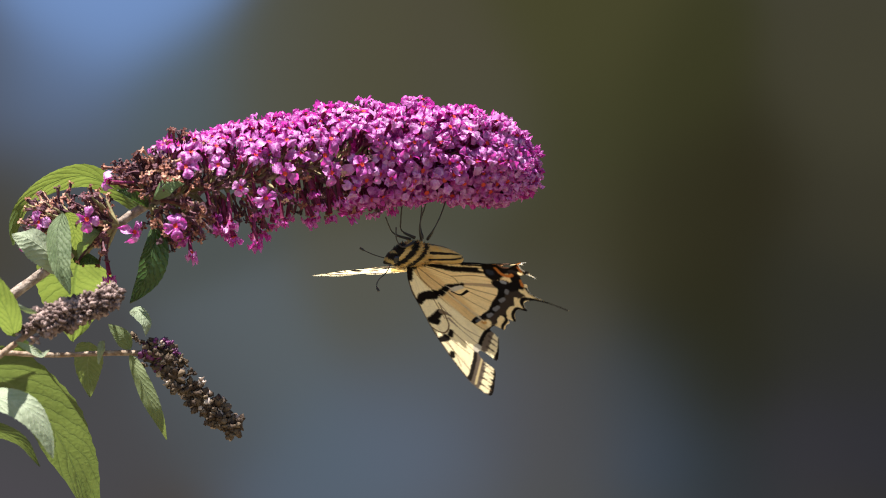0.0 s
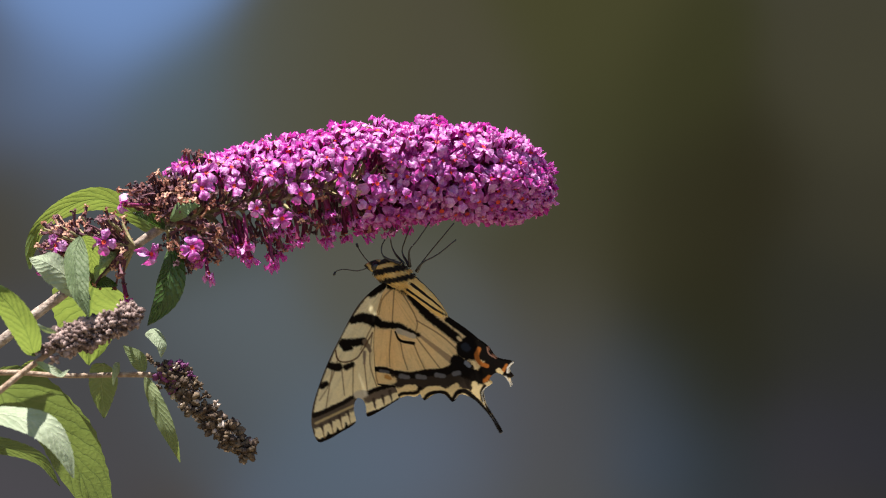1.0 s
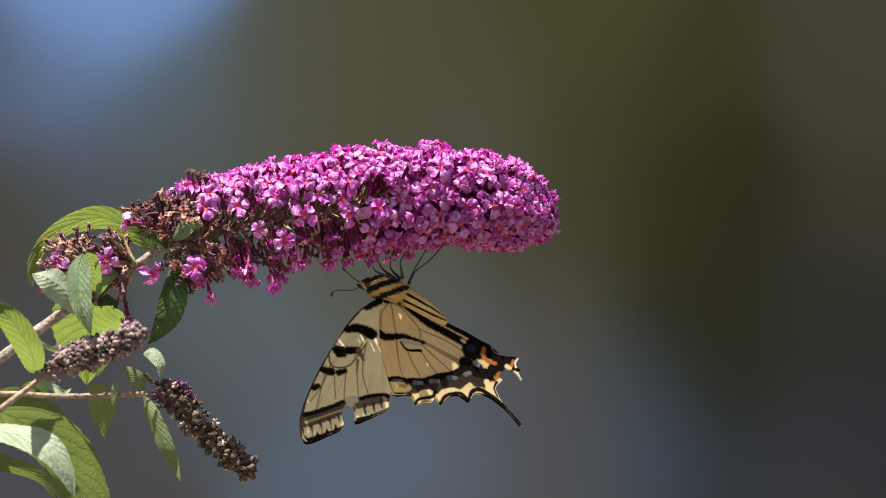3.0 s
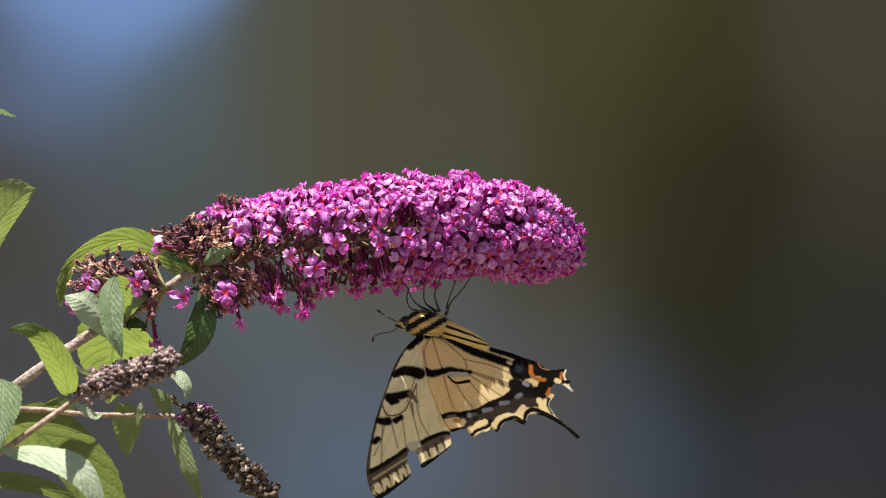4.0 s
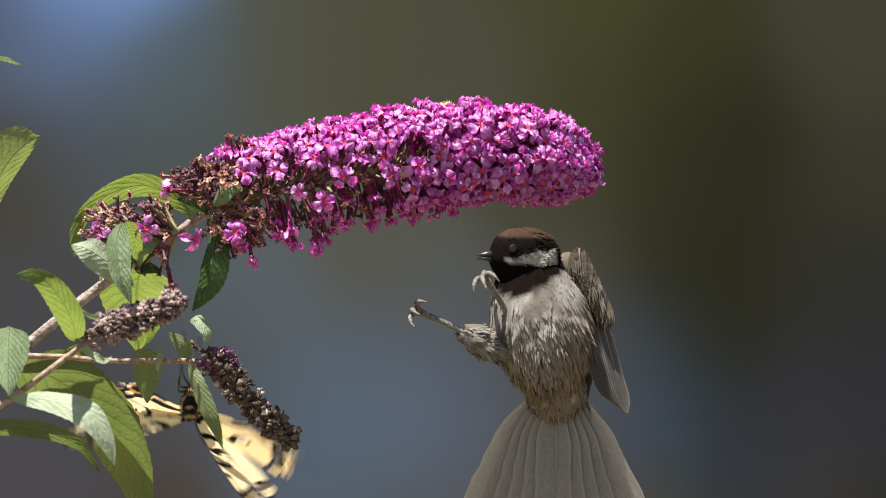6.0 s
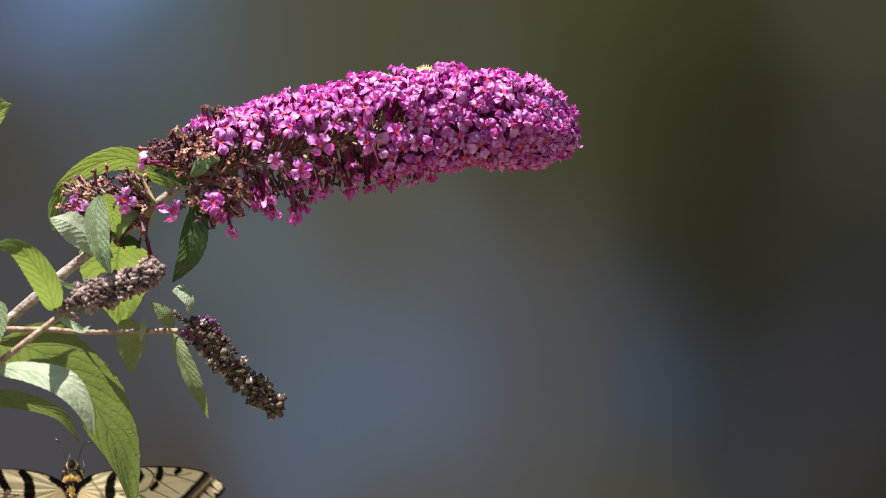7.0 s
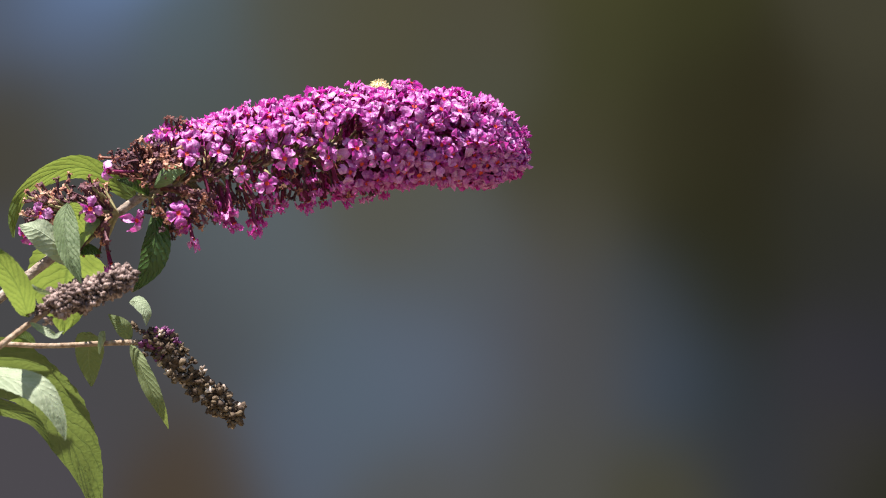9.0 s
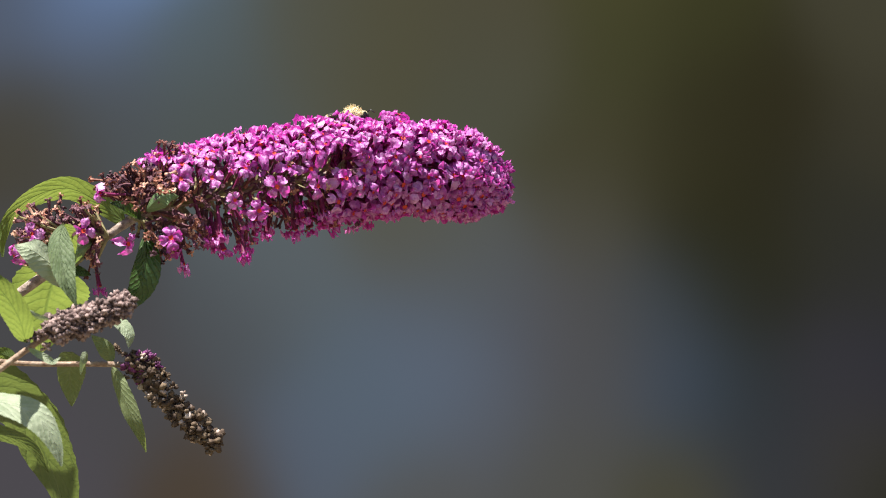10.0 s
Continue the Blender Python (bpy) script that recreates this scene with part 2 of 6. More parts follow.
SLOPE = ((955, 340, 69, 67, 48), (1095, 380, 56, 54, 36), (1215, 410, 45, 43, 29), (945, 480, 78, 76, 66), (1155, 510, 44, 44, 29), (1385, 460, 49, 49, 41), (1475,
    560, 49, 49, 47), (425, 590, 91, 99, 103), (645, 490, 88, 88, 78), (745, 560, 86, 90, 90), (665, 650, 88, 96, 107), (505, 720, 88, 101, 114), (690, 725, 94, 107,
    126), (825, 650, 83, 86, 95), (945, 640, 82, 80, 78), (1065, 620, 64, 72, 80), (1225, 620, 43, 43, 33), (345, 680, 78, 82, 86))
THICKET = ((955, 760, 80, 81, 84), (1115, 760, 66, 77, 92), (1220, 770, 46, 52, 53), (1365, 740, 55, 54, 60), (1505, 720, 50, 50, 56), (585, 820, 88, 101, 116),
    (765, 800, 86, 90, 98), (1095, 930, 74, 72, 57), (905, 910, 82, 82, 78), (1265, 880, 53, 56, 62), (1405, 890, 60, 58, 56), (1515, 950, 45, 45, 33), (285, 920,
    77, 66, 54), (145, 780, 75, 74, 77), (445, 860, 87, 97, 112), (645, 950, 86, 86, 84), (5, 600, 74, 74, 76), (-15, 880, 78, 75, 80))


def backdrop():
    """Wooded slope and sky, their light and blur painted in: soft patches of colour melting into one another on a great
    curved sheet that glows.
    """
    m = bpy.data.materials.new("glowing_far_woods")
    m.use_nodes = True
    n, link = m.node_tree.nodes, m.node_tree.links.new
    n.remove(n["Principled BSDF"])
    at = n.new("ShaderNodeTexCoord")
    far = 20.0
    unit = (REACH + far) / FOCAL
    flat = n.new("ShaderNodeVectorMath")
    flat.operation = "MULTIPLY"
    flat.inputs[1].default_value = (1 / unit, 0, 1 / unit)
    link(at.outputs["Object"], flat.inputs[0])
    base, thin = n.new("ShaderNodeRGB"), n.new("ShaderNodeValue")
    base.outputs[0].default_value = tuple(c * 0.001 for c in srgb(75, 76, 72))
    thin.outputs[0].default_value = 0.001
    total, weight = base.outputs[0], thin.outputs[0]
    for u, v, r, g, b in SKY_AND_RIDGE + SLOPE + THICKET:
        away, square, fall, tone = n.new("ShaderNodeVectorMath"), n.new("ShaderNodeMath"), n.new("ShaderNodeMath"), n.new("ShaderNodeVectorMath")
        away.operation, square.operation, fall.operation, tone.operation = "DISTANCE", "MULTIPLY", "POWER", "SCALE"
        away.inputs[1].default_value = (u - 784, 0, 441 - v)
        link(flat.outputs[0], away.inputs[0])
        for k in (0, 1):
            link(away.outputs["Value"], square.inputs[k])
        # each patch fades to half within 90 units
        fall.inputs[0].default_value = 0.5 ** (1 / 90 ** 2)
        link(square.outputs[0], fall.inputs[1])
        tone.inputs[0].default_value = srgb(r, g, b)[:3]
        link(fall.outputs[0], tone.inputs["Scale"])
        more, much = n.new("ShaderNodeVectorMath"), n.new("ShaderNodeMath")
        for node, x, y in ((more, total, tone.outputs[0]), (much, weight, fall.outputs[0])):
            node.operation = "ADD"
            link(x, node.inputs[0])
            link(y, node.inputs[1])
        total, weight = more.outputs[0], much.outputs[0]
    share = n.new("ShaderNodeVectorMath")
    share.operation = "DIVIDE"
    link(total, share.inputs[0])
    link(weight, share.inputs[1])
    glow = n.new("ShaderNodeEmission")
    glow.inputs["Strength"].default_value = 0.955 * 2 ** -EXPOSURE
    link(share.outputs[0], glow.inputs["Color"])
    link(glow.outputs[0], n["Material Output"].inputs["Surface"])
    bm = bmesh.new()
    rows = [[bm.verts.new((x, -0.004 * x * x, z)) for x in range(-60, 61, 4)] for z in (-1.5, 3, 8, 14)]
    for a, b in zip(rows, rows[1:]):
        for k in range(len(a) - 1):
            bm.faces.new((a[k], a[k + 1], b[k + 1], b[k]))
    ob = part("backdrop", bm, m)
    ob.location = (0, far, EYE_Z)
    tagged(ob, "glowing sheet painted as a distant wooded slope and sky, blurred", "backdrop", kind="structure")


def ground():
    bm = bmesh.new()
    line = [-400, -60, -15, -5, -2, 0, 2, 5, 15, 60, 400]
    rows = [[bm.verts.new((x, y, 0.03 * noise.noise(Vector((x, y, 0))) if abs(x) < 20 and abs(y) < 20 else 0)) for x in line] for y in line]
    for a, b in zip(rows, rows[1:]):
        for k in range(len(a) - 1):
            bm.faces.new((a[k], a[k + 1], b[k + 1], b[k]))
    tagged(part("ground", bm, SOIL), "unseen brown and greenish ground, toned to bounce warm light", "ground", kind="structure")


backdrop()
ground()

# ---------------------------------------------------------------- butterfly bush
BUSH_AT = Vector((-0.30, 0.06, 0.0))
bush = new("butterfly_bush")
bush.location = BUSH_AT
tagged(bush, "flowering butterfly bush with purple panicle and grey-green leaves", "shrub")

BASE_A, BASE_B, BASE_C, BASE_D = pt(150, 600, 0.0), pt(20, 790, -0.05), pt(100, 705, -0.01), pt(5, 650, 0.03)


def branch(name, base, points, radii, mat, label, steps=8):
    """A stem from its foot in the ground to its tip; its origin is the point about which it sways."""
    line = smooth_path([Vector(p) - base if isinstance(p, Vector) else pt(*p) - base for p in points], steps)
    m = len(radii) - 1
    rr = []
    for i in range(len(line)):
        f = i / (len(line) - 1) * m
        k = min(int(f), m - 1)
        rr.append((radii[k] + (radii[k + 1] - radii[k]) * (f - k)) / 5200)
    bm = bmesh.new()
    add_tube(bm, line, rr, 12, rough=0.06, rng=random.Random(len(points)))
    ob = part(name, bm, mat, bush, label)
    ob.location = base - BUSH_AT
    return ob


AXIS = [(395, 452, 0.0), (470, 432, 0.006), (560, 416, 0.014), (660, 397, 0.023), (770, 382, 0.033), (870, 377, 0.042),
        (960, 390, 0.051), (1006, 402, 0.055), (1027, 410, 0.057)]
flower_branch = branch("branch", BASE_A, [Vector((-0.33, 0.08, -0.05)), Vector((-0.34, 0.07, 0.5)), Vector((-0.27, 0.03, 1.05)), (-140, 850, 0.0), (-10, 730, 0.0), (70, 662, 0), (215, 560, 0), (330, 490, 0), *AXIS],
                       [40, 34, 26, 15, 11.5, 9.8, 8.8, 8.4, 8, 7.5, 8, 7, 6, 5, 4, 3, 3], BARK, "grey-brown stem bowed under its flower panicle")
spike_branch = branch("branch", BASE_B, [Vector((-0.28, 0.03, -0.05)), Vector((-0.29, 0.02, 0.5)), Vector((-0.25, -0.03, 1.0)), (-190, 960, -0.05), (-60, 845, -0.05), (50, 778, -0.05), (165, 695, -0.05), (222, 660, -0.05), (290, 637, -0.05), (352, 608, -0.05)],
                      [30, 26, 20, 12, 7.5, 6.4, 5.6, 5.2, 5, 4, 2], TWIG, "pale brown stem with a faded flower spike")
seed_branch = branch("branch", BASE_C, [Vector((-0.32, 0.05, -0.05)), Vector((-0.33, 0.04, 0.5)), Vector((-0.28, 0.0, 1.05)), (-150, 800, -0.01), (-40, 712, -0.01), (100, 704, -0.01), (200, 711, -0.01), (345, 712, -0.01), (395, 722, -0.01), (430, 765, -0.01), (480, 810, -0.01), (525, 855, -0.01)],
                     [28, 24, 20, 12, 7, 5, 4.5, 5, 5, 4, 3, 2], TWIG, "thin brown twig ending in a drooping seed head")
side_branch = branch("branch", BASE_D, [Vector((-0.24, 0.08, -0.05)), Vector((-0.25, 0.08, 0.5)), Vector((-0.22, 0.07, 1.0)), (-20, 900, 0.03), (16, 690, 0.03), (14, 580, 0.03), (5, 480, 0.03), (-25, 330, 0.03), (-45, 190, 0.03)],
                     [24, 20, 16, 9, 6, 5, 4, 3, 2], SHADED_TWIG, "thin upright twig with green leaves")

# leaves of the flowering branch
G, U, K, W = LEAF_TOP, LEAF_UNDER, LEAF_DARK, LEAF_PALE
leaf(flower_branch, BASE_A, [(372, 462, 0.014), (330, 428, 0.02), (275, 401, 0.018), (215, 413, 0.012), (172, 446, 0.006), (152, 488, 0.0), (150, 520, -0.002)], 56, (38, 62), (G, U), "arched yellow-green leaf lit from behind", seed=1, peak=0.32, fold=0.12)
leaf(flower_branch, BASE_A, [(262, 580, -0.036), (236, 550, -0.042), (205, 522, -0.046), (182, 508, -0.048), (158, 502, -0.046)], 58, -34, (W, U), "pale folded leaf", seed=2, fold=0.3, peak=0.45)
leaf(flower_branch, BASE_A, [(247, 466, -0.034), (238, 500, -0.044), (243, 555, -0.052), (261, 612, -0.056)], 46, -12, (LEAF_TEAL, U), "grey-green folded leaf", seed=3, fold=0.45, peak=0.42)
leaf(flower_branch, BASE_A, [(253, 466, -0.032), (262, 500, -0.022), (264, 552, -0.008)], 34, 10, (G, U), "", seed=4)
leaf(flower_branch, BASE_A, [(306, 500, -0.010), (284, 516, -0.016), (266, 548, -0.012)], 30, 30, (LEAF_MID, U), "small pale green leaf", seed=10, fold=0.5)
leaf(flower_branch, BASE_A, [(262, 536, 0.026), (246, 578, 0.042), (238, 630, 0.058), (232, 690, 0.070)], 142, 6, (G, U), "broad yellow-green leaf lit from behind", seed=5, peak=0.36, fold=0.1)
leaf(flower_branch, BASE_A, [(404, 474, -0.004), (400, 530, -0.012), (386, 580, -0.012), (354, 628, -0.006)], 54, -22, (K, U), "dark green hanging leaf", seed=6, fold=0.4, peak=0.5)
leaf(flower_branch, BASE_A, [(402, 445, -0.012), (420, 425, -0.02), (440, 417, -0.022), (460, 420, -0.02)], 34, 30, (LEAF_MID, U), "dark crumpled small leaf", seed=7, fold=0.6)
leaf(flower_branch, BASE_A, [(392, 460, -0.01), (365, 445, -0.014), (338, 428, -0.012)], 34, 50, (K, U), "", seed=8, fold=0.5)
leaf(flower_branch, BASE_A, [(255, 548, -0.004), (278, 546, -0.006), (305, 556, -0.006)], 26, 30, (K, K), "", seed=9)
# leaves of the faded spike's branch
leaf(spike_branch, BASE_B, [(169, 680, -0.052), (156, 634, -0.068), (128, 588, -0.082), (96, 563, -0.090), (58, 564, -0.094)], 48, (-6, -20), (G, U), "narrow green leaf curving back", seed=11, peak=0.3, fold=0.15)
leaf(spike_branch, BASE_B, [(46, 650, -0.036), (45, 690, -0.052), (45, 730, -0.066), (47, 774, -0.078)], 84, 6, (LEAF_TEAL, U), "blue-green leaf in the sun", seed=12, peak=0.3, fold=0.4, tail=0.55)
leaf(spike_branch, BASE_B, [(45, 776, -0.055), (115, 782, -0.070), (180, 804, -0.078), (214, 845, -0.080), (232, 900, -0.08)], 54, (46, 25), (W, U), "pale grey-green leaf catching the sun", seed=13, peak=0.45, fold=0.15)
leaf(spike_branch, BASE_B, [(-60, 836, -0.050), (40, 832, -0.048), (120, 842, -0.046), (172, 866, -0.044), (205, 910, -0.042)], 38, (-40, -30), (LEAF_OLIVE, G), "", seed=14)
leaf(spike_branch, BASE_B, [(210, 640, -0.054), (190, 634, -0.056), (172, 621, -0.056)], 10, 20, (W, U), "", seed=15)
leaf(spike_branch, BASE_B, [(172, 690, -0.055), (195, 706, -0.06), (216, 716, -0.06), (230, 706, -0.058)], 16, 40, (W, W), "small curled pale leaf", seed=16, curl=0.8)
# leaves of the seed head's twig
leaf(seed_branch, BASE_C, [(40, 722, 0.0), (115, 750, 0.010), (185, 812, 0.022), (232, 900, 0.036), (266, 1040, 0.055)], 170, (-46, -40), (LEAF_OLIVE, LEAF_OLIVE), "large olive-green leaf with quilted veins", seed=21, peak=0.38, tail=0.1, fold=0.12)
leaf(seed_branch, BASE_C, [(344, 716, -0.012), (362, 762, -0.016), (386, 820, -0.018), (404, 868, -0.012)], 33, -25, (U, U), "narrow dull green hanging leaf", seed=22)
leaf(seed_branch, BASE_C, [(346, 640, -0.012), (362, 640, -0.014), (376, 660, -0.016), (374, 684, -0.016)], 26, 30, (W, U), "", seed=23)
leaf(seed_branch, BASE_C, [(272, 690, -0.005), (267, 735, 0.006), (270, 786, 0.012)], 54, -10, (U, U), "", seed=24, peak=0.35)
leaf(seed_branch, BASE_C, [(300, 690, -0.012), (295, 705, -0.014), (288, 730, -0.014)], 20, 50, (W, U), "", seed=25)
leaf(seed_branch, BASE_C, [(346, 706, -0.014), (332, 682, -0.016), (308, 660, -0.016)], 30, -20, (U, U), "", seed=26)
leaf(seed_branch, BASE_C, [(175, 708, -0.006), (150, 694, -0.004), (118, 700, -0.002)], 26, 20, (G, U), "", seed=27)
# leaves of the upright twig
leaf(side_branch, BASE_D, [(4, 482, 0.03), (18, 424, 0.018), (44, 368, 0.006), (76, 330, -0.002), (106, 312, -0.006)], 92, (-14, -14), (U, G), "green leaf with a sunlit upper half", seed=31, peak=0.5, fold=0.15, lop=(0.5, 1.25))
leaf(side_branch, BASE_D, [(-45, 190, 0.03), (0, 173, 0.02), (38, 172, 0.015), (70, 184, 0.01)], 30, 65, (G, U), "", seed=32)
leaf(side_branch, BASE_D, [(14, 690, 0.03), (-8, 665, 0.03), (-20, 620, 0.03)], 50, 20, (G, U), "", seed=33)


# ---------------------------------------------------------------- the panicle
def floret_mesh(rng, length=0.0085, spread=1.0, closed=0.0):
    """An open floret: a slim tube, four broad ruffled lobes and an orange throat, opening along +z from its foot.
    closed: 0 lies flat open, 1 is still half shut."""
    bm = bmesh.new()
    bend = Vector((rng.uniform(-1, 1), rng.uniform(-1, 1), 0)) * 0.0009
    line = [Vector((0, 0, 0)), bend * 0.6 + Vector((0, 0, length * 0.45)), bend + Vector((0, 0, length * 0.93)), bend + Vector((0, 0, length))]
    add_tube(bm, line, [0.00045, 0.00060, 0.00080, 0.00105], 6, 1, False)
    c = line[-1]
    rim = [bm.verts.new(c + Vector((math.cos(q), math.sin(q), 0)) * 0.00086 + Vector((0, 0, 0.00032))) for q in [math.pi * k / 4 for k in range(8)]]
    low = bm.verts.new(c + Vector((0, 0, 0.00005)))
    for k in range(8):
        bm.faces.new((rim[k], rim[(k + 1) % 8], low)).material_index = 2
    turn, cup = rng.uniform(0, 1.5), closed * 1.3 + rng.choice((-0.18, -0.05, 0.05, 0.15, 0.3, 0.45))
    for lobe in range(4):
        q = turn + lobe * math.pi / 2 + rng.uniform(-0.2, 0.2)
        out, side, up = Vector((math.cos(q), math.sin(q), 0)), Vector((-math.sin(q), math.cos(q), 0)), Vector((0, 0, 1))
        tip, rise, curl = 0.0040 * spread * rng.uniform(0.82, 1.15), cup + rng.uniform(-0.4, 0.4), rng.uniform(0.1, 1.3)
        broad = rng.uniform(0.78, 1.05) * spread
        trough, waves, phase, rows = rng.uniform(-0.0003, 0.0007), rng.uniform(0.00045, 0.0009), rng.uniform(0, 6), []
        for f, w in ((0.18, 0.00085), (0.4, 0.00125), (0.62, 0.0018), (0.82, 0.00195), (0.94, 0.0016), (1.02, 0.0009)):
            row = []
            for k in (-1, -0.6, -0.2, 0.2, 0.6, 1):
                edge = max(abs(k), f * f)
                ruffle = waves * math.sin(phase + k * 3.6 + f * 3.0) * edge ** 2 * 1.5 + rng.uniform(-1, 1) * 0.00026 * edge
                lift = rise * tip * f * (1.25 - 0.55 * f) - curl * tip * max(0, f - 0.5) ** 2 * 2.0
                notch = (rng.uniform(-1, 1) * 0.00025 - (0.0004 if k in (-0.2, 0.2) else 0)) * (f > 0.8)
                row.append(bm.verts.new(c + out * (tip * f * (1 - 0.22 * max(0, rise)) - (abs(k) ** 2) * 0.00035 * (f > 0.7) + notch) + side * k * w * broad
                                        + up * (0.00025 + lift + ruffle + (abs(k) ** 2) * trough)))
            rows.append(row)
        for a, b in zip(rows, rows[1:]):
            for k in range(5):
                bm.faces.new((a[k], a[k + 1], b[k + 1], b[k])).material_index = 3 if a is rows[0] else 0
    bmesh.ops.recalc_face_normals(bm, faces=bm.faces[:])
    me = bpy.data.meshes.new("floret")
    bm.to_mesh(me)
    bm.free()
    me.polygons.foreach_set("use_smooth", [True] * len(me.polygons))
    for m in (PETAL, TUBE, THROAT, PETAL_FOOT):
        me.materials.append(m)
    return me


def dry_mesh(rng, dark):
    """A withered floret: a shrivelled tube with a crumpled brown head and curled scraps of petal."""
    bm = bmesh.new()
    length = rng.uniform(0.006, 0.0095)
    bend = Vector((rng.uniform(-1, 1), rng.uniform(-1, 1), 0)) * 0.0024
    line = smooth_path([Vector((0, 0, 0)), bend * 0.25 + Vector((0, 0, length * 0.5)), bend + Vector((0, 0, length))], 3)
    add_tube(bm, line, [0.00075, 0.00062, 0.00040, 0.00036, 0.00042, 0.00055, 0.0007], 5, 1, True, 0.25, rng)
    for k in range(5):
        q = k * 1.26 + rng.uniform(-0.4, 0.4)
        o = Vector((math.cos(q), math.sin(q), rng.uniform(0.0, 0.9)))
        s = Vector((-math.sin(q), math.cos(q), rng.uniform(-0.5, 0.5)))
        a = line[-1] + o * 0.0003
        b = line[-1] + o * rng.uniform(0.0007, 0.0014)
        c = b + Vector((o.x * 0.3, o.y * 0.3, -rng.uniform(0.2, 1.0))) * 0.0011
        v = [bm.verts.new(x) for x in (a - s * 0.0004, a + s * 0.0004, b + s * 0.00038, b - s * 0.00038, c + s * 0.0002, c - s * 0.0002)]
        bm.faces.new((v[0], v[1], v[2], v[3])).material_index = 0
        bm.faces.new((v[3], v[2], v[4], v[5])).material_index = 0
    me = bpy.data.meshes.new("dry_floret")
    bm.to_mesh(me)
    bm.free()
    for m in ((DRY_DARK, DRY_DARK) if dark else (DRY, DRY if rng.random() < 0.5 else DRY_DARK)):
        me.materials.append(m)
    return me


def place(name, me, parent, m):
    ob = new(name, me)
    ob.parent = parent
    ob.matrix_basis = m
    return ob


def join_at(name, items, parent, kind, label=""):
    """Many alike meshes at their poses, joined into one part."""
    bm = bmesh.new()
    mats = []
    verts, faces, idx = [], [], []
    for me, m in items:
        off = len(verts)
        slot = []
        for mat in me.materials:
            if mat not in mats:
                mats.append(mat)
            slot.append(mats.index(mat))
        verts += [m @ v.co for v in me.vertices]
        for p in me.polygons:
            faces.append([off + i for i in p.vertices])
            idx.append(slot[p.material_index])
    bm.free()
    me = bpy.data.meshes.new(name)
    me.from_pydata(verts, [], faces)
    for mat in mats:
        me.materials.append(mat)
    me.polygons.foreach_set("material_index", idx)
    ob = new(name, me)
    ob.parent = parent
    return tagged(ob, label, kind=kind)


def between(stops, f):
    """The value at f along rows of (place, value)."""
    for (a, va), (b, vb) in zip(stops, stops[1:]):
        if f <= b:
            return va + (vb - va) * (max(f, a) - a) / (b - a)
    return stops[-1][1]


# the panicle's outer radius along its axis, on its upper and on its lower side, in plan units
GIRTH_TOP = ((0, 80), (0.12, 99), (0.26, 103), (0.42, 100), (0.59, 95), (0.75, 89), (0.89, 68), (0.97, 57), (1.0, 48))
GIRTH_LOW = ((0, 92), (0.12, 104), (0.26, 98), (0.42, 100), (0.59, 90), (0.75, 79), (0.89, 66), (0.97, 59), (1.0, 49))


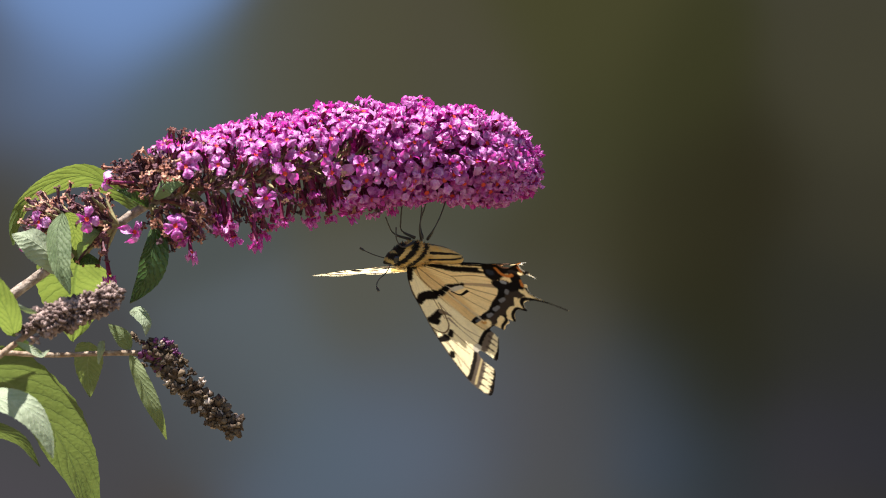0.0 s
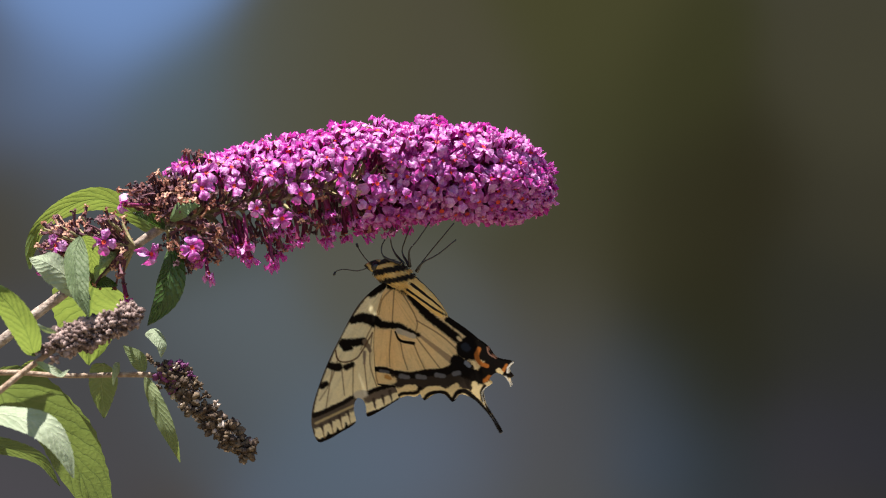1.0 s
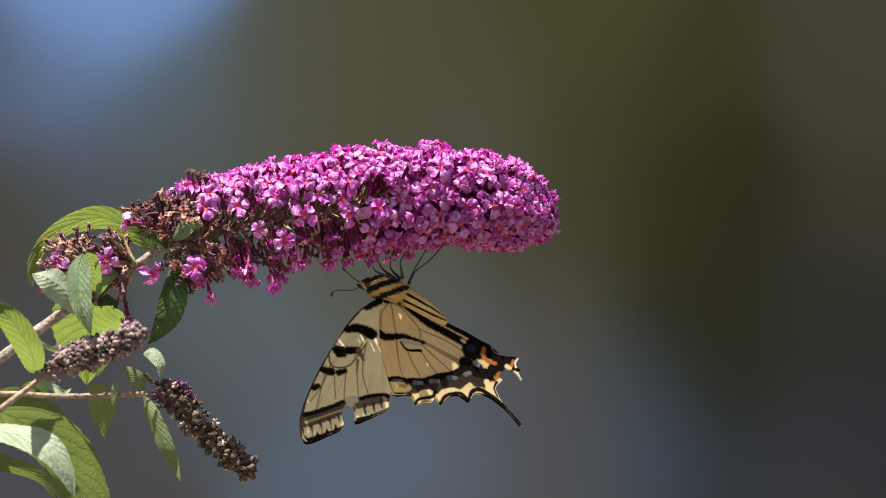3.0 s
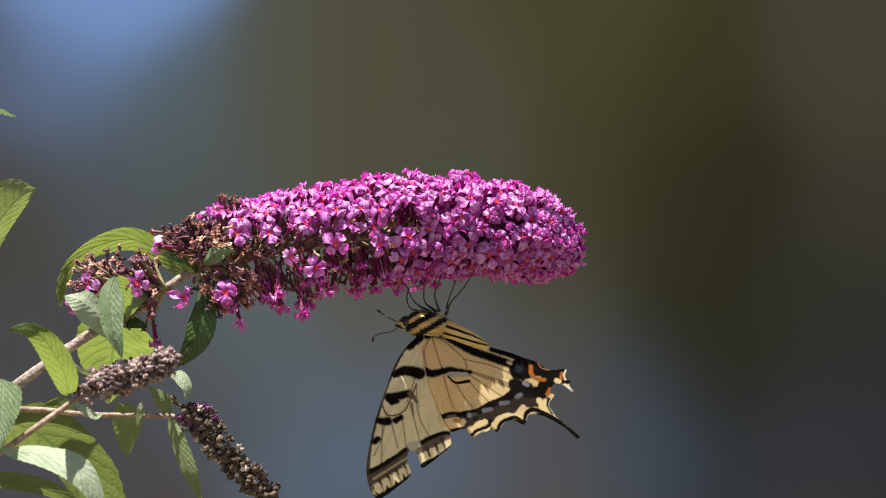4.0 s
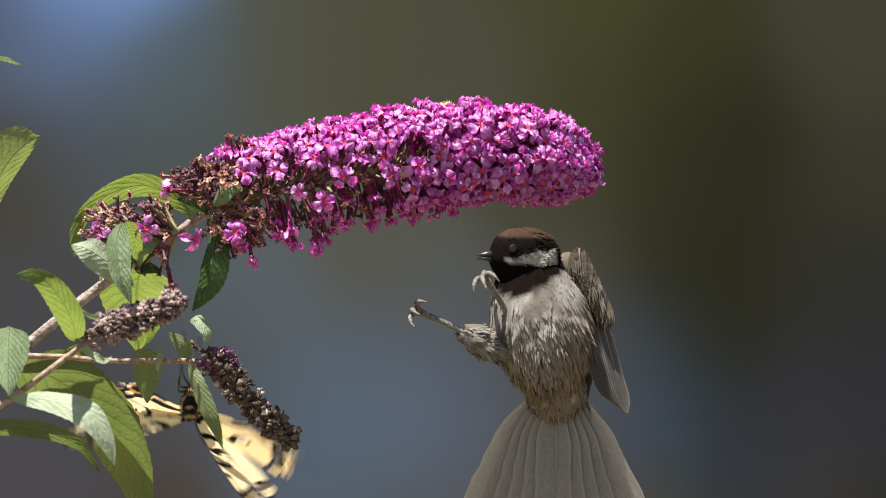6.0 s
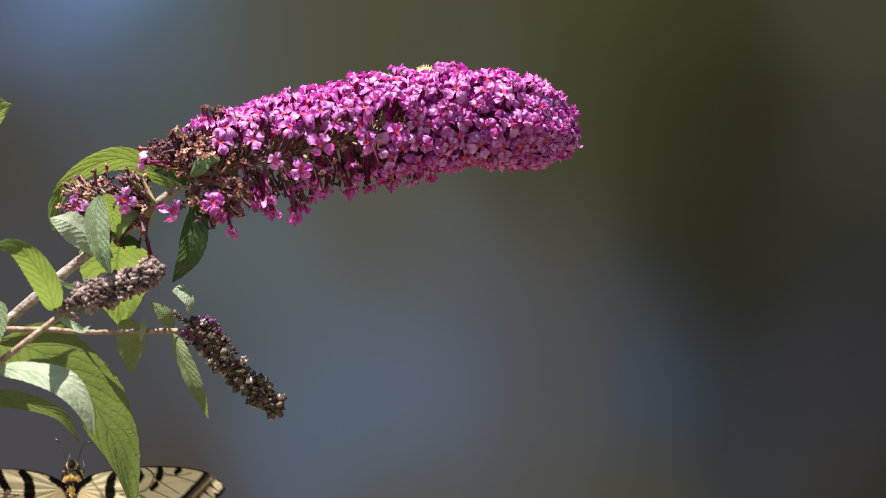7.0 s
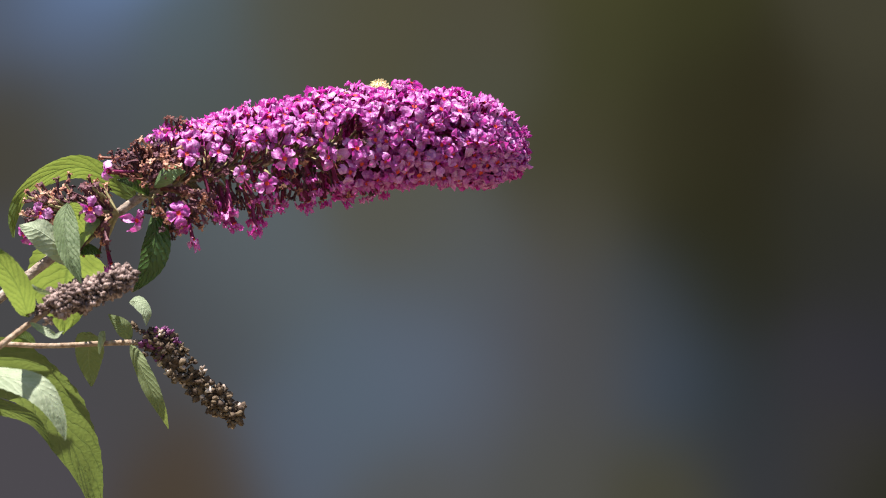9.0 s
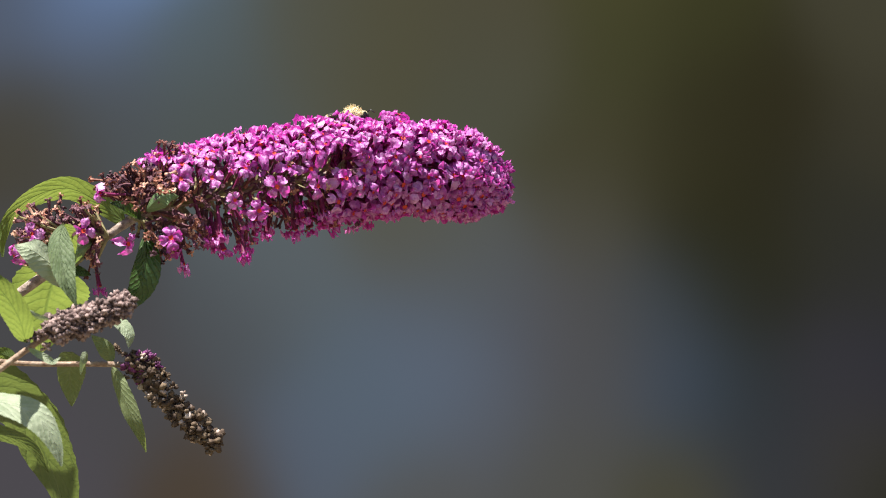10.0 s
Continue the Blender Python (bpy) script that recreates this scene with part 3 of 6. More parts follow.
def panicle():
    rng = random.Random(5)
    fresh = [floret_mesh(rng, rng.uniform(0.0075, 0.0095), rng.uniform(1.02, 1.2)) for _ in range(26)]
    young = [floret_mesh(rng, rng.uniform(0.0080, 0.0095), 0.85, rng.uniform(0.5, 1.0)) for _ in range(8)]
    dry = [dry_mesh(rng, False) for _ in range(9)]
    dark = [dry_mesh(rng, True) for _ in range(5)]
    axis = smooth_path([pt(*p) - BASE_A for p in AXIS], 12)
    n = len(axis)

    def spine(f):
        x = f * (n - 1)
        i = min(int(x), n - 2)
        return axis[i].lerp(axis[i + 1], x - i), (axis[i + 1] - axis[i]).normalized()

    def scatter():
        return Vector((rng.uniform(-1, 1), rng.uniform(-1, 1), rng.uniform(-1, 1)))
    near, rest, withered, dim = [], [], [], []
    stalks = bmesh.new()
    total = 680
    for i in range(total):
        f = (i + 0.5) / total * 1.045
        q = i * 2.399963 + rng.uniform(-0.2, 0.2)
        over = min(1, max(0.0, f - 1.0) / 0.045)
        f = min(max(f + rng.uniform(-0.010, 0.010), 0), 1.0)
        c, tang = spine(f)
        a = tang.cross(Vector((0, 1, 0))).normalized()
        b = tang.cross(a)
        radial = a * math.cos(q) + b * math.sin(q)
        high, facing = radial.z, radial.y
        dome = math.asin(over) if over else 0.0
        lean = rng.uniform(0.0, 0.30) + 0.35 * max(0, f - 0.8) / 0.2 + dome * 0.75
        way = (radial * math.cos(lean) + tang * math.sin(lean) + scatter() * 0.27 + Vector((0, 0, 0.12))).normalized()
        r = (between(GIRTH_TOP, f) * (0.5 + 0.5 * high) + between(GIRTH_LOW, f) * (0.5 - 0.5 * high)) / 5200 * rng.uniform(0.87, 1.02)
        out = radial * math.cos(dome) + tang * math.sin(dome) * 0.78
        head = c + out * r
        # open florets: early on the sunny top, later on the flank, few and hanging below
        if high > 0.58:
            blooms = between(((0, 0), (0.06, 0.06), (0.15, 0.9), (0.25, 1.0)), f)
        elif high > 0.3:
            blooms = between(((0, 0), (0.10, 0.05), (0.22, 0.5), (0.4, 1.0)), f)
        elif high > -0.25:
            blooms = between(((0, 0), (0.20, 0.04), (0.34, 0.14), (0.50, 1.0)), f)
        else:
            blooms = between(((0, 0.05), (0.12, 0.35), (0.33, 0.50), (0.48, 1.0)), f)
        if high < -0.25 and f < 0.42 and rng.random() < 0.3:
            continue
        if rng.random() < blooms:
            k = rng.uniform(0.84, 1.06)
            me = rng.choice(young if rng.random() < 0.13 else fresh)
            if high < -0.25 and f < 0.42:
                head = head - out * rng.uniform(0.0, 0.0055)
                way = (radial * 0.5 + Vector((rng.uniform(-0.1, 0.4), rng.uniform(-0.2, 0.3), -1.0))).normalized()
                me = rng.choice(young)
                k *= 1.1
            m = Matrix.Translation(head - way * 0.0088 * k) @ aim(way, rng.uniform(0, 6)).to_4x4() @ Matrix.Scale(k, 4)
            (near if facing < 0.15 and len(near) < 300 else rest).append((me, m))
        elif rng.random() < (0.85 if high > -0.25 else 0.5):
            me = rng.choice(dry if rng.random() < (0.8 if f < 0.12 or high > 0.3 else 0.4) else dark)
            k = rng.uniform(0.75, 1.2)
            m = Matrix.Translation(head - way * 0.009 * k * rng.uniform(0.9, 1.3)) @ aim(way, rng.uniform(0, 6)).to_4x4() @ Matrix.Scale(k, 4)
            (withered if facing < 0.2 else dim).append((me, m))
        if i % (2 if f < 0.5 else 6) == 0:
            foot = c + tang * -0.004
            add_tube(stalks, [foot, foot.lerp(head - way * 0.009, 0.6) + tang * 0.001, head - way * 0.008], [0.0007, 0.0006, 0.0004], 5, 0, False)
        # withered florets and buds in the gaps, deeper in; dark ones add the gaps' shade
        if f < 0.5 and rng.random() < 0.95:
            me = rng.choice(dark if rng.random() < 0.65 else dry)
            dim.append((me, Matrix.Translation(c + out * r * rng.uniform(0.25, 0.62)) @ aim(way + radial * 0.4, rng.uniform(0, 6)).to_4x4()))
        elif f >= 0.45:
            way = (radial + tang * 0.4 + scatter() * 0.5).normalized()
            k = rng.uniform(0.7, 0.9)
            rest.append((rng.choice(fresh + young), Matrix.Translation(c + out * r * rng.uniform(0.66, 0.82) - way * 0.0088 * k) @ aim(way, rng.uniform(0, 6)).to_4x4() @ Matrix.Scale(k, 4)))
    tagged(part("stalk_cluster", stalks, CALYX, flower_branch, "thin brown-green flower stalks"), kind="stuff")
    for me, m in near:
        place("floret", me, flower_branch, m)
    join_at("floret_cluster", rest, flower_branch, "stuff", "purple four-lobed florets with orange throats")
    join_at("dry_floret_cluster", dim, flower_branch, "stuff", "withered brown and dark purple florets, gap shade in their colour")
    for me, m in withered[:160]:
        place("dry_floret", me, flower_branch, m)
    # dried heads crowding the foot of the panicle
    for u, v, d in ((365, 405, 0.0), (345, 395, 0.004), (395, 385, 0.0), (420, 372, 0.004), (450, 360, 0.006), (410, 400, -0.014), (440, 395, -0.018), (385, 420, -0.012), (480, 352, 0.0), (430, 500, -0.012), (455, 505, -0.01), (485, 490, -0.012), (372, 385, -0.004), (408, 368, -0.006), (436, 352, 0.0), (352, 400, -0.006)):
        for _ in range(11):
            o = Vector((rng.uniform(-1, 1), rng.uniform(-1, 1), rng.uniform(-1, 1))) * 0.0042
            c = pt(u, v, d) - BASE_A + o
            way = (c - axis[3]).normalized() + Vector((rng.uniform(-1, 1), rng.uniform(-1, 1), rng.uniform(-1, 1))) * 0.4
            m = Matrix.Translation(c - way.normalized() * 0.006) @ aim(way, rng.uniform(0, 6)).to_4x4()
            place("dry_floret", rng.choice(dry if rng.random() < 0.75 else dark), flower_branch, m)
    # the older side cluster below, mostly withered
    hearts, sprig = (pt(335, 488, -0.004) - BASE_A, pt(272, 486, -0.006) - BASE_A), bmesh.new()
    stuff = []
    for i in range(270):
        heart = hearts[i % 2]
        q, e = rng.uniform(0, 6.283), rng.uniform(-0.9, 1.3)
        way = Vector((-0.75 + rng.uniform(-0.5, 0.6), math.cos(q) * 0.7, math.sin(q) * 0.75 + 0.05)).normalized()
        r = rng.uniform(0.45, 1.0) * 0.0205
        head = heart + Vector((way.x * r * 1.05, way.y * r * 0.8, way.z * r * 0.68))
        if rng.random() < 0.3:
            add_tube(sprig, [heart, heart.lerp(head, 0.6), head], [0.0008, 0.0006, 0.0004], 5, 0, False)
        me = rng.choice(dry if rng.random() < 0.62 else dark)
        m = Matrix.Translation(head - way * 0.006) @ aim(way, rng.uniform(0, 6)).to_4x4()
        if i < 130:
            place("dry_floret", me, flower_branch, m)
        else:
            stuff.append((me, m))
    tagged(part("stalk_cluster", sprig, CALYX, flower_branch), kind="stuff")
    join_at("dry_floret_cluster", stuff, flower_branch, "stuff", "withered brown florets of the side cluster")
    # single open florets on the old part
    for u, v, d, wx, wy, wz, k in ((439, 490, -0.022, 0, -1, 0.05, 1.12), (289, 482, -0.024, 0.1, -1, 0.2, 0.95), (203, 482, -0.016, -0.6, -0.7, 0.1, 0.9),
                                   (166, 520, -0.012, -0.8, -0.4, -0.3, 1.0), (326, 410, -0.012, -0.9, -0.3, 0.1, 0.95), (368, 500, -0.016, 0.6, -0.7, 0.0, 0.9),
                                   (318, 572, -0.006, 0.15, -0.3, -0.95, 1.0), (468, 388, -0.02, 0.1, -0.9, 0.4, 0.95), (520, 391, -0.016, 0.0, -1, 0.3, 0.95),
                                   (605, 447, -0.014, 0, -1, 0, 0.88), (422, 355, 0.0, -0.3, -0.5, 0.8, 1.0), (470, 538, -0.01, 0.2, -0.5, -0.9, 1.0), (538, 512, -0.004, 0.3, -0.3, -0.9, 1.1),
                                   (580, 520, 0.0, 0.1, -0.3, -0.9, 1.1), (512, 500, -0.006, 0.1, -0.5, -0.8, 1.0), (448, 520, -0.012, -0.1, -0.5, -0.9, 1.0), (636, 408, -0.012, 0.1, -1, 0, 0.95), (556, 428, -0.018, 0.0, -1, -0.1, 0.75)):
        way = Vector((wx, wy, wz)).normalized()
        place("floret", rng.choice(young if wz < -0.75 else fresh), flower_branch, Matrix.Translation(pt(u, v, d) - BASE_A - way * 0.0088 * k) @ aim(way, rng.uniform(0, 6)).to_4x4() @ Matrix.Scale(k, 4))


def bud_cluster(bm, c, way, size, rng, count, mats, slim=0.45):
    """A knot of small blunt buds round c, most of them pointing along way."""
    for k in range(count):
        o = (Vector((rng.uniform(-1, 1), rng.uniform(-1, 1), rng.uniform(-1, 1))).normalized() + way * 0.7).normalized()
        s = size * rng.uniform(0.6, 1.25)
        add_blob(bm, c + o * size * rng.uniform(0.6, 1.15), (s * slim, s * slim * 0.9, s * 0.7), aim(o), 0.4, rng.choice(mats), rng, 7, 5)


def spikes():
    rng = random.Random(8)
    # the faded spike, still in small grey-purple buds
    line = smooth_path([pt(*p) - BASE_B for p in ((214, 664, -0.05), (240, 650, -0.05), (290, 635, -0.05), (352, 606, -0.05))], 9)
    for i, c in enumerate(line):
        f = i / (len(line) - 1)
        bm = bmesh.new()
        tang = (line[min(i + 1, len(line) - 1)] - line[max(i - 1, 0)]).normalized()
        a = tang.cross(Vector((0, 1, 0))).normalized()
        b = tang.cross(a)
        r = (0.0042 - 0.0008 * f) * rng.uniform(0.55, 1.12) * (0.75 if i in (0, len(line) - 1) else 1)
        for k in range(6):
            q = k * 1.047 + i * 0.5 + rng.uniform(-0.25, 0.25)
            o = a * math.cos(q) + b * math.sin(q)
            bud_cluster(bm, c + o * r * rng.uniform(0.65, 0.95), (o + tang * 0.5).normalized(), 0.00165 * rng.uniform(0.8, 1.2), rng, 6, (0,), 0.5)
        part("bud", bm, [BUD_GREY, BUD_PURPLE], spike_branch)
    for u, v in ((176, 660), (186, 676), (172, 672), (194, 666), (205, 690)):
        bm = bmesh.new()
        bud_cluster(bm, pt(u, v, -0.052) - BASE_B, Vector((-0.3, 0, 0.8)), 0.0015, rng, 12, (0,))
        part("bud", bm, [BUD_GREY, BUD_PURPLE], spike_branch)
    # the drooping seed head: whorls of brown capsules, two to a joint, with bare stem and pale husks between them
    line = smooth_path([pt(*p) - BASE_C for p in ((376, 712, -0.01), (405, 722, -0.01), (436, 768, -0.01), (480, 812, -0.01), (524, 850, -0.01))], 4)
    for i, c in enumerate(line):
        f = i / (len(line) - 1)
        tang = (line[min(i + 1, len(line) - 1)] - line[max(i - 1, 0)]).normalized()
        a = tang.cross(Vector((0, 1, 0))).normalized()
        wide = (0.0020, 0.0040, 0.0030)[i % 3] * (1.05 - 0.25 * f) * rng.uniform(0.85, 1.15)
        for s in (-1, 0, 1):
            if s and rng.random() < (0.35 if f < 0.4 else 0.06):
                continue
            bm = bmesh.new()
            o = (a * s + Vector((0, -0.5 if s else -1.0, 0.25 if s > 0 else 0))).normalized()
            bud_cluster(bm, c + o * wide * (0.8 if s else 0.5), (o + tang * 0.9).normalized(), 0.0021 * rng.uniform(0.8, 1.15), rng, 11, (0, 0, 0, 1) if f < 0.25 else (0, 0, 0, 0, 0, 0, 0, 0, 2), 0.46)
            part("bud", bm, [BUD_BROWN, BUD_PURPLE, HUSK], seed_branch)
    for u, v, way, kind in ((352, 684, 0.4, 0), (360, 692, 0.2, 0), (366, 736, -0.6, 0), (382, 732, -0.5, 0), (392, 740, -0.4, 1), (385, 708, 0.5, 2), (398, 700, 0.5, 2), (406, 694, 0.8, 1), (414, 702, 0.8, 1),
                            (424, 714, 0.6, 1), (432, 726, 0.5, 0), (442, 735, 0.5, 0), (452, 752, 0.6, 0), (420, 738, 0.0, 2), (418, 776, -0.5, 0), (410, 764, -0.5, 2), (468, 766, 0.6, 2)):
        bm = bmesh.new()
        bud_cluster(bm, pt(u, v, -0.012) - BASE_C, Vector((0.2, -0.3, way)), 0.0013, rng, 9, (kind,), 0.4)
        part("bud", bm, [BUD_BROWN, BUD_PURPLE, HUSK], seed_branch)


panicle()
spikes()


# ---------------------------------------------------------------- swallowtail butterfly
WING_UNIT = 1 / (2.13 * 5200)


def body_space(a, b):
    """A place on the side view of the resting butterfly, in its own space: x forward, z to its back, from the wing hinge."""
    p, q = (a - 290) * WING_UNIT, (b - 255) * WING_UNIT
    return Vector((-0.807 * p - 0.591 * q, 0, -0.591 * p + 0.807 * q))


def attribute_material(name, rough, translucent=0.0, bump=0.0, bump_scale=2000.0, gloss=0.4, sheen=0.0):
    """Pigment carried by the mesh, broken up by a fine grain."""
    m = bpy.data.materials.new(name)
    m.use_nodes = True
    n, link = m.node_tree.nodes, m.node_tree.links.new
    bsdf = n["Principled BSDF"]
    pig = n.new("ShaderNodeAttribute")
    pig.attribute_name = "pigment"
    at, grain, mul = n.new("ShaderNodeTexCoord"), n.new("ShaderNodeTexNoise"), n.new("ShaderNodeMix")
    grain.inputs["Scale"].default_value = bump_scale * 0.6
    grain.inputs["Detail"].default_value = 3
    link(at.outputs["Object"], grain.inputs["Vector"])
    ramp = n.new("ShaderNodeMapRange")
    ramp.inputs["From Min"].default_value, ramp.inputs["From Max"].default_value = 0.3, 0.7
    ramp.inputs["To Min"].default_value, ramp.inputs["To Max"].default_value = 0.93, 1.04
    link(grain.outputs["Fac"], ramp.inputs["Value"])
    mul.data_type, mul.blend_type = "RGBA", "MULTIPLY"
    mul.inputs["Factor"].default_value = 1
    link(pig.outputs["Color"], mul.inputs["A"])
    link(ramp.outputs[0], mul.inputs["B"])
    link(mul.outputs["Result"], bsdf.inputs["Base Color"])
    bsdf.inputs["Roughness"].default_value = rough
    bsdf.inputs["Specular IOR Level"].default_value = gloss
    bsdf.inputs["Sheen Weight"].default_value = sheen
    relief = n.new("ShaderNodeBump")
    relief.inputs["Strength"].default_value = bump
    relief.inputs["Distance"].default_value = 0.5 / bump_scale
    link(grain.outputs["Fac"], relief.inputs["Height"])
    link(relief.outputs["Normal"], bsdf.inputs["Normal"])
    if translucent:
        thin, mix = n.new("ShaderNodeBsdfTranslucent"), n.new("ShaderNodeMixShader")
        mix.inputs[0].default_value = translucent
        link(mul.outputs["Result"], thin.inputs["Color"])
        link(bsdf.outputs[0], mix.inputs[1])
        link(thin.outputs[0], mix.inputs[2])
        link(mix.outputs[0], n["Material Output"].inputs["Surface"])
    return m


SCALES = attribute_material("wing_scales", 0.7, 0.6, 0.15, 2500, 0.05)
FUR = attribute_material("striped_fur", 0.9, 0.0, 0.8, 1800, 0.08, 0.1)
CHITIN = material("black_chitin", [(0.012, 0.010, 0.010), (0.03, 0.026, 0.024)], 0.4, 900, 0.3, 3000)
EYE = material("dark_eye", [(0.008, 0.006, 0.006), (0.016, 0.012, 0.011)], 0.12, 900)

INK, SOOT, CREAM, PEACH = Vector((0.010, 0.0075, 0.006)), Vector((0.075, 0.055, 0.042)), Vector((0.93, 0.81, 0.52)), Vector((0.95, 0.70, 0.335))
STEEL, RUST, WHITE = Vector((0.17, 0.17, 0.185)), Vector((0.52, 0.17, 0.035)), Vector((0.90, 0.85, 0.74))
VEIN, DUST, SMOKY = Vector((0.22, 0.13, 0.065)), Vector((0.60, 0.55, 0.45)), Vector((0.15, 0.115, 0.088))
HONEY = Vector((0.90, 0.71, 0.38))


def rounded(loop, cuts=3):
    """A closed outline with its corners eased."""
    out, n = [], len(loop)
    for i in range(n):
        p0, p1, p2, p3 = (loop[(i + k) % n] for k in (-1, 0, 1, 2))
        for k in range(cuts):
            f = k / cuts
            out.append(tuple(p1[c] + 0.5 * f * (p2[c] - p0[c] + f * (2 * p0[c] - 5 * p1[c] + 4 * p2[c] - p3[c] + f * (3 * (p1[c] - p2[c]) + p3[c] - p0[c]))) * 1.0 for c in (0, 1)))
    return out


# the wings' shapes and marks, drawn on the side view in the plan's units
FORE_OUTLINE = [(160, 112), (136, 117), (110, 136), (90, 158), (75, 183), (60, 213), (45, 243), (30, 278), (18, 313), (10, 343), (8, 368), (12, 388), (18, 401), (25, 405),
                (40, 399), (60, 387), (84, 371), (81, 351), (82, 335), (90, 325), (100, 328), (106, 341), (108, 358), (125, 351), (150, 335), (163, 325), (164, 303), (172, 263), (176, 183), (168, 133)]
HIND_OUTLINE = [(150, 113), (132, 140), (122, 183), (118, 223), (121, 273), (127, 301), (157, 304), (165, 323), (180, 320), (195, 322), (201, 314), (210, 328), (220, 321), (235, 315), (248, 318),
                (260, 330), (265, 326), (273, 317), (285, 318), (300, 326), (313, 338), (330, 358), (345, 384), (348, 382), (331, 354), (320, 337), (316, 324), (314, 313), (319, 305), (330, 297),
                (324, 290), (334, 279), (344, 278), (356, 286), (366, 303), (362, 288), (368, 284), (360, 272), (368, 258), (338, 251), (322, 231), (304, 218), (280, 199), (246, 176), (220, 152), (190, 122), (170, 112)]
FORE_MARKS, HIND_MARKS = [], []


def stroke(marks, tone, wide, narrow, *line):
    """A mark along a line, its half width running from wide to narrow."""
    marks.append((tone, wide, narrow, line))


for tone, w0, w1, line in ((VEIN, 1.3, 1.0, ((61, 271), (67, 320))), (VEIN, 1.3, 1.0, ((45, 273), (37, 323), (33, 353))), (VEIN, 1.3, 1.0, ((82, 263), (82, 318))), (VEIN, 1.3, 1.0, ((102, 263), (108, 313))),
                           (VEIN, 1.3, 1.1, ((115, 213), (112, 263), (128, 313))), (VEIN, 1.3, 1.1, ((118, 190), (95, 238))), (VEIN, 1.2, 1.0, ((55, 255), (40, 300), (22, 330)))):
    stroke(FORE_MARKS, tone, w0, w1, *line)
stroke(FORE_MARKS, SOOT, 3.4, 2.4, (160, 112), (110, 136), (75, 183), (45, 243), (18, 313), (9, 360), (14, 392), (25, 404))
stroke(FORE_MARKS, INK, 8, 6, (112, 137), (140, 122), (165, 124))
stroke(FORE_MARKS, INK, 7, 11, (80, 186), (98, 181), (124, 189))
stroke(FORE_MARKS, INK, 8, 7, (63, 227), (82, 226), (99, 223))
stroke(FORE_MARKS, INK, 6, 4, (67, 236), (78, 236))
stroke(FORE_MARKS, Vector((0.20, 0.155, 0.11)), 5, 3, (103, 224), (112, 240))
stroke(FORE_MARKS, Vector((0.30, 0.23, 0.17)), 3, 2, (102, 243), (102, 263))
stroke(FORE_MARKS, INK, 6, 8, (38, 266), (48, 270), (56, 270))
stroke(FORE_MARKS, INK, 6, 5, (70, 270), (80, 265))
stroke(FORE_MARKS, VEIN * 0.7, 1.5, 1.3, (50, 240), (54, 256), (66, 261), (86, 255), (98, 240), (116, 208))
stroke(FORE_MARKS, INK, 6, 5, (27, 304), (34, 300))
# the smoky band inside the margin, edged in black, and the row of lunules cut by the veins
stroke(FORE_MARKS, SMOKY * 0.8, 13, 12, (15, 368), (52, 351), (83, 333))
stroke(FORE_MARKS, INK * 1.6, 4.4, 3.6, (13, 357), (30, 350), (50, 341), (68, 332), (84, 322))
stroke(FORE_MARKS, HONEY * 0.6, 2.2, 1.8, (16, 371), (45, 357), (83, 339))
stroke(FORE_MARKS, CREAM * 0.95, 5.0, 4.4, (20, 391), (48, 377), (83, 360))
stroke(FORE_MARKS, INK, 4.6, 4.2, (20, 405), (58, 388), (86, 372))
for x, y in ((30, 388), (46, 380), (62, 371), (77, 363)):
    stroke(FORE_MARKS, SOOT, 3.2, 0.8, (x - 4, y - 13), (x, y - 2))
    stroke(FORE_MARKS, VEIN, 1.2, 1.2, (x - 2, y - 6), (x + 2, y + 9))
for x, y in ((38, 391), (55, 383), (70, 374)):
    stroke(FORE_MARKS, INK, 4.4, 1.2, (x + 2, y + 5), (x, y - 4))
stroke(FORE_MARKS, SMOKY, 8, 7, (108, 326), (135, 316), (160, 308))
stroke(FORE_MARKS, INK, 4.2, 3.6, (106, 317), (125, 309), (152, 302), (164, 304))
stroke(FORE_MARKS, CREAM * 0.95, 5.5, 4, (112, 340), (136, 332), (158, 319))
stroke(FORE_MARKS, INK, 5.0, 4.0, (108, 356), (135, 346), (162, 329))
for x, y in ((122, 337), (138, 331), (151, 322)):
    stroke(FORE_MARKS, SOOT, 3.0, 1.2, (x - 3, y - 10), (x + 1, y + 6))
stroke(FORE_MARKS, DUST, 8, 6, (92, 320), (103, 317))

for tone, w0, w1, line in ((VEIN, 1.3, 1.1, ((154, 133), (151, 193))), (VEIN, 1.3, 1.1, ((150, 128), (133, 148), (127, 175))), (VEIN, 1.3, 1.1, ((165, 130), (195, 183), (192, 210))), (VEIN, 1.3, 1.1, ((195, 185), (240, 212), (275, 243))),
                           (VEIN, 1.3, 1.0, ((193, 213), (222, 250), (240, 273))), (VEIN, 1.3, 1.0, ((190, 226), (200, 250), (210, 271))), (VEIN, 1.3, 1.0, ((166, 221), (172, 250), (180, 273))), (VEIN, 1.3, 1.0, ((150, 203), (147, 240), (148, 268))),
                           (VEIN, 1.1, 1.1, ((132, 140), (122, 183), (118, 223), (121, 273), (127, 300)))):
    stroke(HIND_MARKS, tone, w0, w1, *line)
stroke(HIND_MARKS, INK, 7, 8, (146, 122), (172, 128), (190, 148), (215, 175), (245, 198), (268, 216))
stroke(HIND_MARKS, INK, 5, 6, (250, 183), (275, 200), (300, 218))
stroke(HIND_MARKS, Vector((0.45, 0.33, 0.20)), 2.5, 6, (200, 211), (235, 238), (266, 262))
stroke(HIND_MARKS, INK, 8, 4, (122, 185), (132, 193), (150, 194), (165, 196), (182, 204), (198, 211))
